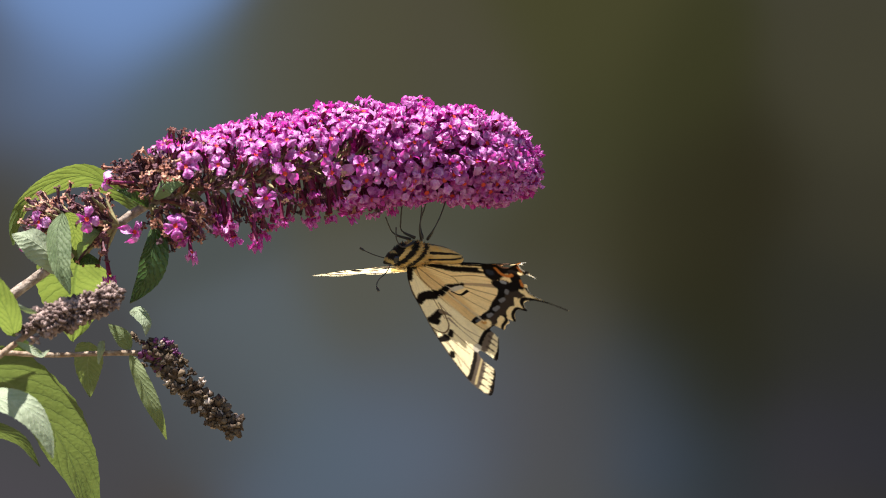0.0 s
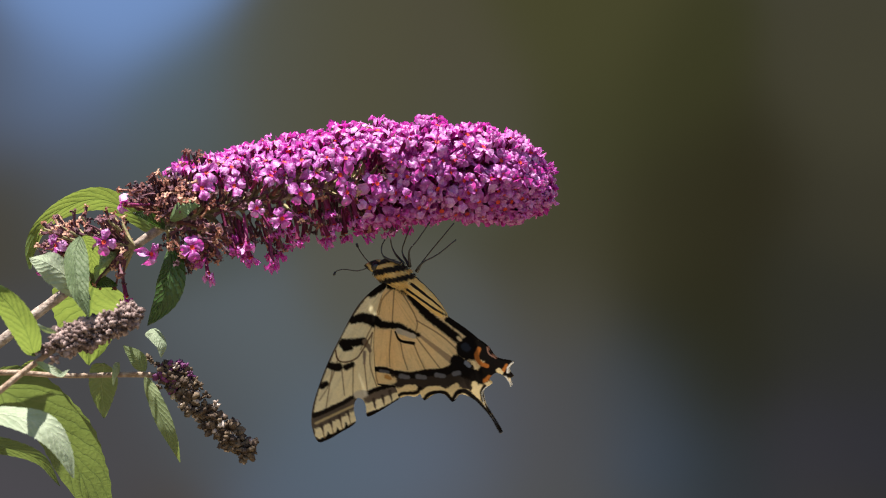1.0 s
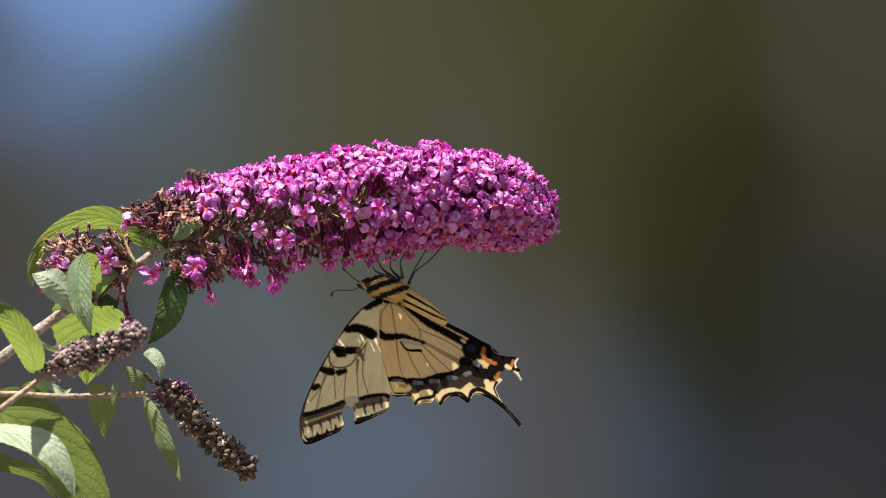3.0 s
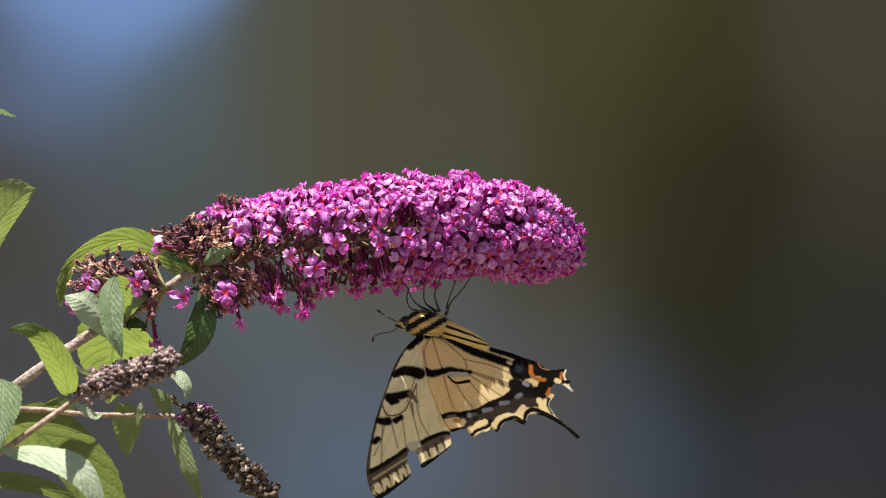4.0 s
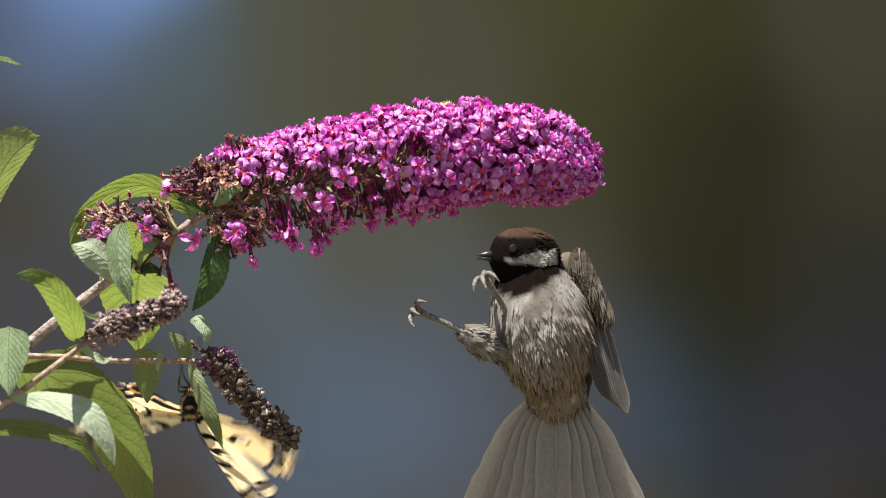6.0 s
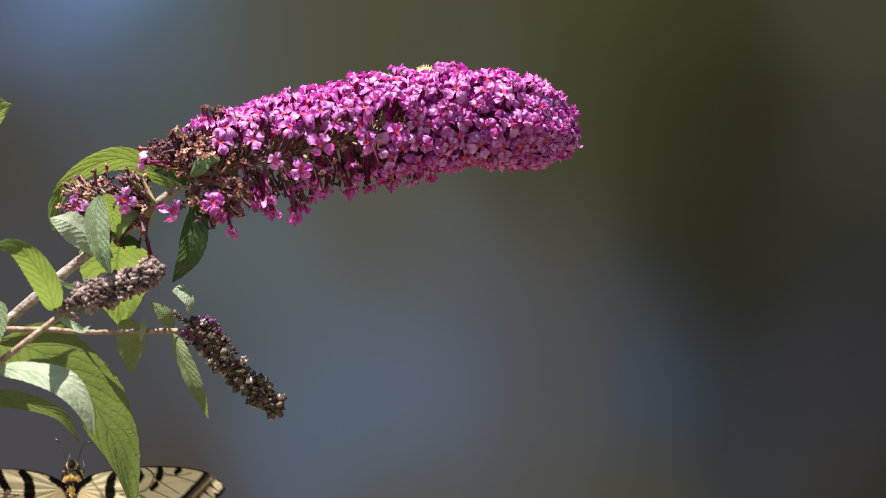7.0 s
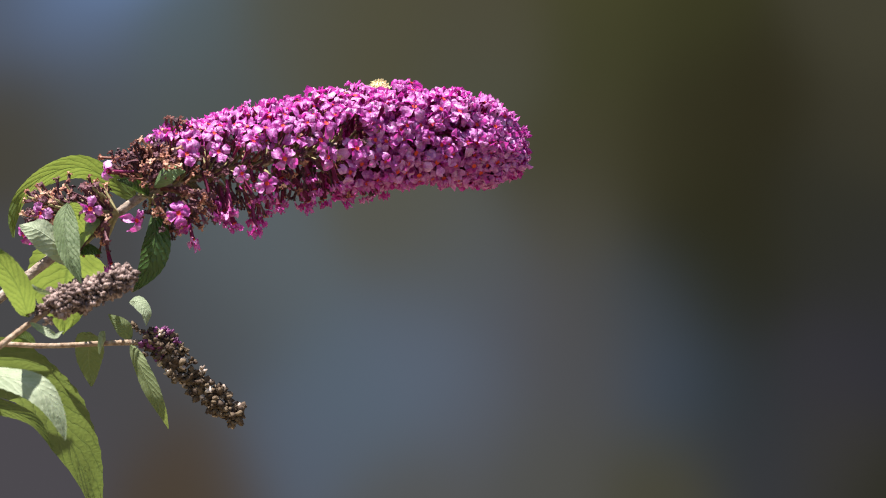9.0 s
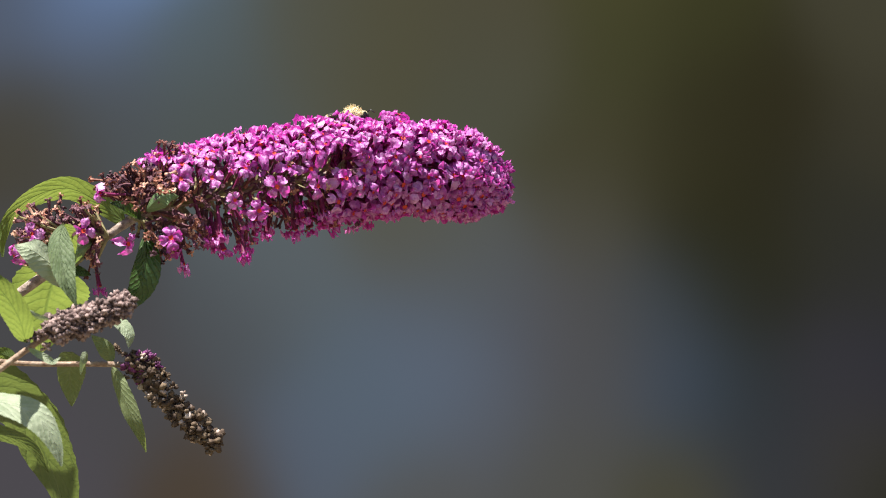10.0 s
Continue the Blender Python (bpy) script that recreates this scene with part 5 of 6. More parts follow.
def bird():
    tit = new("chickadee")
    tagged(tit, "small grey-brown chickadee with black cap and bib, wings beating", "bird")
    rng = random.Random(12)

    def breast(p):
        side = abs(p.x) / 0.017
        t = Vector((0.44, 0.41, 0.37)).lerp(Vector((0.35, 0.265, 0.15)), max(0, min(1, side * 0.7 - 0.35 - p.z * 38)))
        t = t.lerp(Vector((0.15, 0.12, 0.10)), max(0, min(0.7, noise.noise(Vector((p.x * 170, p.y * 170, p.z * 75))) * 1.9 - 0.15)))
        if p.y > 0.004:
            t = t.lerp(Vector((0.20, 0.165, 0.13)), min(1, (p.y - 0.004) / 0.008))
        # the shadow between the legs, painted down the belly as a dark streak
        if abs(p.x + 0.001 + 0.0015 * noise.noise(p * 260)) < 0.0011 and -0.016 < p.z < 0.002 and p.y < 0:
            t = t * 0.45
        edge = 0.0088 + 0.0026 * noise.noise(p * 380) + 34 * p.x * p.x
        if p.z > edge and p.y < 0.004:
            t = t.lerp(Vector((0.014, 0.010, 0.008)), min(1, (p.z - edge) / 0.002))
        return t * (0.86 + 0.30 * noise.noise(p * 190) + 0.20 * noise.noise(p * 600) + 0.18 * noise.noise(Vector((p.x * 300, p.y * 300, p.z * 90))))
    profile = smooth_path([Vector(p) for p in ((0.0040, 0, -0.0245), (0.0085, 0, -0.0215), (0.0135, 0, -0.0155), (0.0165, 0, -0.008), (0.0172, 0, 0), (0.0163, 0, 0.007), (0.0138, 0, 0.013), (0.0110, 0, 0.0185), (0.0085, 0, 0.0225))], 3)
    bm = bmesh.new()
    rings = [[bm.verts.new((p.x * math.cos(q) * (1 + 0.05 * noise.noise(Vector((q, p.z * 150, 2)))), p.x * math.sin(q), p.z)) for q in [2 * math.pi * k / 36 for k in range(36)]] for p in profile]
    for lo, hi in zip(rings, rings[1:]):
        for k in range(36):
            bm.faces.new((lo[k], lo[(k + 1) % 36], hi[(k + 1) % 36], hi[k]))
    bm.faces.new(rings[0][::-1])
    bm.faces.new(rings[-1])
    pigmented("body", bm, breast, PLUME, tit, "fluffy cream and buff body")
    hairs = []
    for _ in range(9000):
        x, q = rng.uniform(0, len(profile) - 1.001), rng.uniform(0, 6.283)
        p = profile[int(x)].lerp(profile[int(x) + 1], x % 1)
        if rng.random() * 0.0172 > p.x:
            continue
        slope = profile[int(x) + 1] - profile[int(x)]
        nrm = Vector((slope.z * math.cos(q), slope.z * math.sin(q), -slope.x)).normalized()
        hairs.append((Vector((p.x * math.cos(q), p.x * math.sin(q), p.z)), nrm))
    fuzz(tit, hairs, 0.0042, breast, 7, Vector((0, 0, -9)), "soft body plumage", PLUME, 0.00026, True)

    def mask(p):
        wob = 0.0008 * noise.noise(p * 500)
        low, top = -0.0020 - 0.20 * max(0, p.y + 0.004) + wob * 1.8, -0.0002 + 0.22 * max(0, p.y + 0.006) + wob * 1.8
        if abs(p.x) > 0.0030 and low < p.z < min(top, 0.0030) and -0.0082 + wob < p.y < 0.0100 + wob:
            t = Vector((0.62, 0.58, 0.52)) * (0.8 + 0.4 * noise.noise(p * 420))
        elif p.z > 0.0064 + wob:
            # brown of sunlight on the black crown, painted into the plumage
            t = Vector((0.085, 0.052, 0.036))
        elif p.z > -0.002:
            t = Vector((0.012, 0.009, 0.008))
        else:
            t = Vector((0.011, 0.008, 0.007))
        return t * (0.9 + 0.3 * noise.noise(p * 1100))
    head = pigmented("head", ovoid((0, 0, 0), (0.0103, 0.0120, 0.0102), wob=0.05, seed=4), mask, PLUME, tit, "black-capped head with white cheeks and black bib")
    head.location = (0, -0.002, 0.0300)
    hairs = []
    for _ in range(5200):
        u, q = rng.uniform(-1, 1), rng.uniform(0, 6.283)
        nrm = Vector((math.sqrt(1 - u * u) * math.cos(q), math.sqrt(1 - u * u) * math.sin(q), u))
        if nrm.y > -0.9:
            hairs.append((Vector((nrm.x * 0.0102, nrm.y * 0.0118, nrm.z * 0.0101)), nrm))
    fuzz(head, hairs, 0.0018, mask, 9, Vector((0, 4.5, -1.5)), "short head plumage", PLUME, 0.00018, True)
    beaks = {}
    for kind, s in (("upper_beak", 1), ("lower_beak", -1)):
        bm = bmesh.new()
        line = [Vector((0, 0, 0)), Vector((0, -0.003, 0.0002 * s)), Vector((0, -0.0064, -0.0004))]
        rings = add_tube(bm, line, [0.0021, 0.0015, 0.0003], 10)
        for v in bm.verts:
            v.co.z = v.co.z * 0.7 + s * 0.0006
        beaks[kind] = part(kind, bm, BEAK, head, "short black bill")
        beaks[kind].location = (0, -0.0104, -0.0003)
    bm = bmesh.new()
    add_blob(bm, Vector((0, -0.0112, -0.0008)), (0.0017, 0.0032, 0.0013), None, 0.1, 0, rng, 10, 8)
    part("mouth", bm, MOUTH, head, "red open mouth")
    for s in (-1, 1):
        bm = bmesh.new()
        add_blob(bm, Vector((s * 0.0083, -0.0066, 0.0028)), (0.0012, 0.0016, 0.0016), None, 0, 0, rng, 12, 10)
        part("eye", bm, EYE, head)
    # wings: an arm, its flight feathers and coverts, each turning about its quill
    prim = feather_mesh("flight_feather", 0.041, 0.0082, QUILL, 0.05, 2)
    sec = feather_mesh("flight_feather", 0.034, 0.0085, QUILL, 0.06, 3)
    cov = feather_mesh("covert", 0.0105, 0.0085, COVERT, 0.03, 4, 0.02)
    feathers, sides = [], {}
    for s, side in ((1, "left"), (-1, "right")):
        bm = bmesh.new()
        line = smooth_path([Vector((0, 0, 0)), Vector((s * 0.009, 0, -0.001)), Vector((s * 0.017, 0, 0.004)), Vector((s * 0.025, 0, 0.007))], 4)
        add_tube(bm, line, [0.0012, 0.0042, 0.0054, 0.0050, 0.0044, 0.0038, 0.0036, 0.0033, 0.0030, 0.0026, 0.0022, 0.0016, 0.0008], 12, rough=0.05, rng=rng)
        wing = pigmented("wing", bm, lambda p: Vector((0.20, 0.165, 0.13)) * (0.9 + 0.3 * noise.noise(p * 1200)), PLUME, tit, "spread grey-brown wing with pale feather edges")
        wing.location = (s * 0.0120, 0.006, 0.0130)
        down = []
        for _ in range(1500):
            f = rng.uniform(0, 1)
            p = Vector((s * (0.001 + 0.023 * f), 0, 0.001 + 0.006 * f - rng.uniform(-0.5, 1) * 0.0065 * (1 - 0.55 * f)))
            down.append((p + Vector((0, -0.0056 + rng.uniform(0, 0.0008), 0)), Vector((0, -1, 0))))
        fuzz(wing, down, 0.0075, lambda p: Vector((0.24, 0.20, 0.155)) * (0.9 + 0.5 * noise.noise(p * 420)), 35, Vector((s * 7, 0.6, -5.5)), "tan wing lining", PLUME, 0.00036, True)
        sides[side] = wing
        for k in range(17):
            if k < 9:
                f = k / 8
                me, open_to, shut_to, root = prim, 32 - 62 * f, -10 - 4 * f, Vector((s * (0.025 - 0.010 * f), 0, 0.006 - 0.004 * f))
            else:
                f = (k - 9) / 7
                me, open_to, shut_to, root = sec, -36 - 66 * f, -15 - 9 * f, Vector((s * (0.014 - 0.012 * f), 0, 0.001 - 0.003 * f))
            q = new("flight_feather", me)
            q.parent = wing
            feathers.append((q, root, Vector((0, 0.0004 * k - 0.003, 0)), open_to, shut_to, s))
        for k in range(11):
            f = k / 10
            q = new("covert", cov)
            q.parent = wing
            feathers.append((q, Vector((s * (0.024 - 0.024 * f), 0, 0.006 - 0.007 * f)), Vector((0, -0.0045 - 0.0002 * k, 0)), 22 - 112 * f, -8 - 16 * f, s))
    # tail fan
    bm = bmesh.new()
    add_blob(bm, Vector((0, 0, -0.001)), (0.0105, 0.0075, 0.0105), None, 0.12, 0, rng, 14, 10)
    tail = pigmented("tail", bm, lambda p: Vector((0.46, 0.39, 0.29)) * (0.9 + 0.2 * noise.noise(p * 1000)), PLUME, tit, "fanned grey-brown tail")
    tail.location = (0, 0.003, -0.0220)
    down = []
    for _ in range(2400):
        u, q = rng.uniform(-1, 1), rng.uniform(0, 6.283)
        nrm = Vector((math.sqrt(1 - u * u) * math.cos(q), math.sqrt(1 - u * u) * math.sin(q), u))
        down.append((Vector((nrm.x * 0.0104, nrm.y * 0.0074, nrm.z * 0.0104 - 0.001)), nrm))
    fuzz(tail, down, 0.0030, lambda p: Vector((0.36, 0.31, 0.24)).lerp(Vector((0.26, 0.20, 0.12)), noise.noise(p * 300) * 0.5 + 0.5), 33, Vector((0, 0, -6)), "buff rump plumage", PLUME, 0.00020, True)
    quill = feather_mesh("tail_feather", 0.052, 0.0125, TAIL, -0.02, 5)
    for k in range(11):
        a = (k - 5) * 5.2
        q = new("tail_feather", quill)
        q.parent = tail
        q.matrix_basis = pose(0.0015 * (k - 5), 0.0006 * abs(k - 5) - 0.001, -0.004, 0, 180 - a, 0)
    # legs: tufted thigh, scaly shank and four clawed toes
    legs = {}
    for s, side in ((-1, "right"), (1, "left")):
        bm = bmesh.new()
        line = smooth_path([Vector((0, 0, 0)), Vector((0.0004, 0, 0.009)), Vector((0, 0, 0.0185))], 4)
        add_tube(bm, line, [0.0013, 0.0011, 0.0010, 0.0010, 0.0010, 0.0010, 0.0011, 0.0012, 0.0013], 8, rough=0.06, rng=rng)
        leg = part("leg", bm, SHANK, tit, "dark scaly leg")
        bm = bmesh.new()
        add_blob(bm, Vector((0, 0, -0.0055)), (0.0046, 0.0046, 0.0085), None, 0.3, 0, rng, 14, 10)
        pigmented("thigh_tuft", bm, lambda p: Vector((0.20, 0.175, 0.145)), PLUME, leg)
        down = []
        for _ in range(1300):
            u, q = rng.uniform(-1, 1), rng.uniform(0, 6.283)
            nrm = Vector((math.sqrt(1 - u * u) * math.cos(q), math.sqrt(1 - u * u) * math.sin(q), u))
            down.append((Vector((nrm.x * 0.0045, nrm.y * 0.0045, nrm.z * 0.0083 - 0.0055)), nrm))
        fuzz(leg, down, 0.0036, lambda p: Vector((0.33, 0.30, 0.265)) * (0.85 + 0.4 * noise.noise(p * 500)), 31, Vector((0, 0, -5)), "pale downy thigh plumage", PLUME, 0.00022, True)
        for a, length in ((-28, 0.0085), (0, 0.010), (28, 0.0085), (180, 0.008)):
            bm = bmesh.new()
            r = radians(a)
            o = Vector((math.sin(r), -math.cos(r), 0.25 if a != 180 else -0.1))
            pts = [Vector((0, 0, 0.0185)), Vector((0, 0, 0.0185)) + o * length * 0.55 + Vector((0, 0, 0.0012)), Vector((0, 0, 0.0185)) + o * length + Vector((0, 0, -0.0008)), Vector((0, 0, 0.0185)) + o * length * 1.2 + Vector((0, 0, -0.0034))]
            add_tube(bm, smooth_path(pts, 4), [0.0010, 0.0011, 0.0009, 0.0011, 0.0009, 0.0010, 0.0008, 0.0009, 0.0006, 0.0005, 0.0004, 0.0003, 0.0001], 7)
            part("toe", bm, SHANK, leg)
        legs[side] = leg
    return tit, tail, head, beaks["lower_beak"], sides, feathers, legs


chickadee, bird_tail, bird_head, lower_beak, bird_wing, bird_feathers, bird_leg = bird()


# ---------------------------------------------------------------- bumblebee
def bee():
    bug = new("bumblebee")
    tagged(bug, "pale furry bumblebee crawling on the flower panicle", "bee")
    rng = random.Random(21)
    pale = lambda p: Vector((0.72, 0.62, 0.38)) if p.x < 0.003 and p.z > -0.001 else Vector((0.05, 0.04, 0.03))
    dark = lambda p: Vector((0.04, 0.034, 0.03)) if p.x < 0.0085 else Vector((0.55, 0.42, 0.2))
    pigmented("thorax", ovoid((0, 0, 0), (0.0032, 0.0030, 0.0030), 16, 12), pale, FUR, bug, "pale yellow furry thorax")
    pigmented("abdomen", ovoid((0.0068, 0, -0.0008), (0.0046, 0.0034, 0.0032), 16, 12), dark, FUR, bug)
    hd = pigmented("head", ovoid((-0.0040, 0, -0.0010), (0.0016, 0.0020, 0.0019), 14, 10), lambda p: Vector((0.45, 0.38, 0.22)) if p.z > -0.0002 else Vector((0.03, 0.026, 0.024)), FUR, bug)
    hairs = []
    for _ in range(700):
        u, q = rng.uniform(-1, 1), rng.uniform(0, 6.283)
        nrm = Vector((math.sqrt(1 - u * u) * math.cos(q), math.sqrt(1 - u * u) * math.sin(q), u))
        hairs.append((nrm * 0.003, nrm))
    fuzz(bug, hairs, 0.0011, pale, 22, Vector((0.2, 0, 0)), "dense pale fur", FUR, 0.00009)
    for s in (-1, 1):
        bm = bmesh.new()
        add_blob(bm, Vector((-0.0044, s * 0.0016, -0.0006)), (0.0007, 0.0006, 0.0012), None, 0, 0, rng, 10, 8)
        part("eye", bm, EYE, hd)
        bm = bmesh.new()
        add_tube(bm, [Vector((-0.0052, s * 0.0006, 0)), Vector((-0.0064, s * 0.0012, 0.0008)), Vector((-0.0078, s * 0.0016, -0.0006))], 0.0002, 6)
        part("antenna", bm, CHITIN, hd)
        bm = bmesh.new()
        v = [bm.verts.new((0.001 + x, s * (0.0022 + y), 0.0022 - 0.1 * x)) for x, y in ((0, 0), (0.004, -0.001), (0.009, 0.0004), (0.0105, 0.002), (0.008, 0.0036), (0.003, 0.002))]
        bm.faces.new(v)
        part("wing", bm, SMOKE, bug, "clear brownish wing", False)
        for k in range(3):
            bm = bmesh.new()
            x = -0.0015 + 0.002 * k
            add_tube(bm, [Vector((x, s * 0.0018, -0.0022)), Vector((x + 0.0008 * (k - 1), s * 0.005, -0.0016)), Vector((x + 0.002 * (k - 1), s * 0.0058, -0.0052))], [0.0004, 0.0004, 0.0002], 6)
            part("leg", bm, CHITIN, bug)
    return bug


SMOKE = material("insect_wing", [(0.4, 0.33, 0.22), (0.5, 0.42, 0.3)], 0.25, 900, 0.2, 2500, 0.6)
bumblebee = bee()


# ---------------------------------------------------------------- what moves
def motions():
    def sway(ob, base, rows):
        walk(ob, [(t, pose(*(base - BUSH_AT + Vector((x, y, z)) / 100), rx, ry, rz)) for t, x, y, z, rx, ry, rz in rows])
    sway(flower_branch, BASE_A, (
        (0, -3.25, -0.10, 3.09, 0.55, -1.49, -1.89),
        (0.5, -2.95, -0.06, 2.64, 0.39, -2.48, -1.69),
        (1, -2.67, -0.05, 2.26, 0.32, -2.32, -1.51),
        (1.5, -2.61, -0.05, 1.92, 0.28, -2.20, -1.38),
        (2, -2.72, -0.02, 1.91, -0.12, -1.66, -1.78),
        (3.5, -2.48, -0.00, 1.18, -0.43, -0.76, -0.59),
        (4, -1.72, 0.03, 0.81, -0.09, 0.27, -0.03),
        (4.5, -1.11, 0.02, 0.80, 0.15, 0.70, 1.03),
        (5, -0.88, -0.00, 0.96, 0.00, 0.00, -0.00),
        (5.5, -0.91, 0.02, 1.11, 0.01, -1.06, -1.45),
        (6, -1.17, 0.02, 1.22, -0.09, -3.14, -2.92),
        (6.2, -1.29, 0.09, 1.13, -0.69, -5.01, -3.63),
        (7.5, -2.27, -0.02, 1.02, -0.29, -3.77, -2.30),
        (8, -2.68, -0.01, 0.77, -1.15, -2.98, -1.87),
        (8.5, -3.23, 0.01, 0.62, -0.58, -2.90, -0.38),
        (9, -3.74, 0.02, 0.41, -0.60, -3.02, 1.67),
        (9.5, -4.25, 0.03, 0.11, -0.66, -2.79, 3.47),
        (10, -4.61, 0.06, -0.14, -0.65, -1.28, 4.44),
    ))
    sway(spike_branch, BASE_B, (
        (0, -3.47, -0.01, 2.89, 0.00, -1.87, 0.00),
        (0.5, -3.11, -0.02, 2.51, 0.00, -2.06, 0.00),
        (1, -2.81, -0.02, 2.21, 0.00, -2.14, 0.00),
        (1.5, -2.75, -0.00, 1.88, 0.00, -1.73, -0.00),
        (2, -2.84, -0.01, 1.83, 0.00, -2.04, 0.00),
        (3.5, -2.56, 0.00, 1.21, 0.00, 0.07, -0.00),
        (4, -1.74, -0.00, 0.84, 0.00, 0.94, -0.00),
        (4.5, -1.08, -0.01, 0.82, 0.00, 1.14, 0.00),
        (5, -0.92, -0.02, 1.01, 0.00, 1.09, 0.00),
        (5.5, -1.09, -0.01, 1.17, 0.00, 0.09, 0.00),
        (6, -1.46, -0.05, 1.31, 0.00, -0.69, 0.00),
        (7.5, -2.55, -0.01, 1.23, 0.00, -1.49, -0.00),
        (8, -2.93, 0.00, 1.01, 0.00, -1.42, -0.00),
        (8.5, -3.29, 0.01, 0.88, 0.00, -1.04, -0.00),
        (9, -3.53, -0.05, 0.69, 0.00, -1.32, 0.01),
        (9.5, -3.84, -0.00, 0.32, 0.00, -0.79, -0.00),
        (10, -4.06, 0.01, -0.01, -0.00, -0.56, -0.00),
    ))
    sway(seed_branch, BASE_C, (
        (0, -3.07, -0.03, 2.95, 0.01, -1.87, -0.00),
        (0.5, -2.84, -0.01, 2.58, 0.01, -2.28, 0.00),
        (1, -2.57, -0.01, 2.27, 0.01, -0.97, -0.00),
        (1.5, -2.57, 0.01, 1.91, 0.01, -1.26, -0.00),
        (2, -2.66, -0.01, 1.82, 0.01, -2.03, -0.00),
        (3.5, -2.45, -0.01, 1.11, 0.01, -1.07, -0.00),
        (4, -1.74, -0.01, 0.84, 0.00, 0.93, -0.00),
        (4.5, -1.14, 0.02, 0.83, -0.00, 1.13, 0.00),
        (5, -0.88, 0.00, 0.96, -0.00, -0.00, 0.00),
        (5.5, -0.87, 0.00, 1.20, -0.00, -0.19, 0.00),
        (6, -1.10, -0.00, 1.34, -0.00, 0.06, 0.00),
        (7.5, -2.01, -0.06, 1.02, 0.01, -2.00, -0.00),
        (8, -2.42, -0.08, 0.70, 0.01, -2.25, 0.00),
        (8.5, -2.97, -0.03, 0.65, 0.02, -0.53, -0.01),
        (9, -3.55, -0.04, 0.30, 0.01, -2.75, -0.00),
        (9.5, -4.21, 0.03, 0.20, 0.02, -0.26, -0.01),
        (10, -4.61, 0.04, -0.11, 0.02, -0.05, -0.01),
    ))
    sway(side_branch, BASE_D, (
        (0, -3.61, -0.01, 2.85, -0.00, -1.93, 0.00),
        (0.5, -3.25, -0.02, 2.47, -0.00, -2.12, 0.00),
        (1, -2.95, -0.02, 2.17, -0.00, -2.21, 0.00),
        (1.5, -2.89, -0.01, 1.85, -0.00, -1.80, 0.00),
        (2, -2.98, -0.02, 1.79, -0.00, -2.11, 0.00),
        (3.5, -2.70, -0.00, 1.18, 0.00, -0.00, -0.00),
        (4, -1.69, -0.00, 0.82, 0.00, -0.09, 0.00),
        (4.5, -0.97, 0.00, 0.75, 0.00, -0.21, 0.00),
        (5, -0.88, 0.00, 0.96, -0.00, 0.00, -0.00),
        (5.5, -1.06, -0.01, 1.13, 0.00, 0.03, -0.00),
        (6, -1.60, 0.00, 1.30, -0.00, 0.11, -0.00),
        (6.2, -1.89, -0.00, 1.41, 0.00, -0.00, -0.00),
        (7.5, -2.86, -0.00, 1.25, 0.00, -0.00, -0.00),
        (8, -3.24, 0.01, 1.03, -0.00, 0.07, -0.00),
        (8.5, -3.60, 0.02, 0.90, -0.00, 0.45, -0.00),
        (9, -3.84, -0.04, 0.71, -0.00, 0.17, 0.01),
        (9.5, -4.16, 0.01, 0.34, -0.00, 0.70, -0.00),
        (10, -4.37, 0.02, 0.01, -0.00, 0.94, -0.00),
    ))
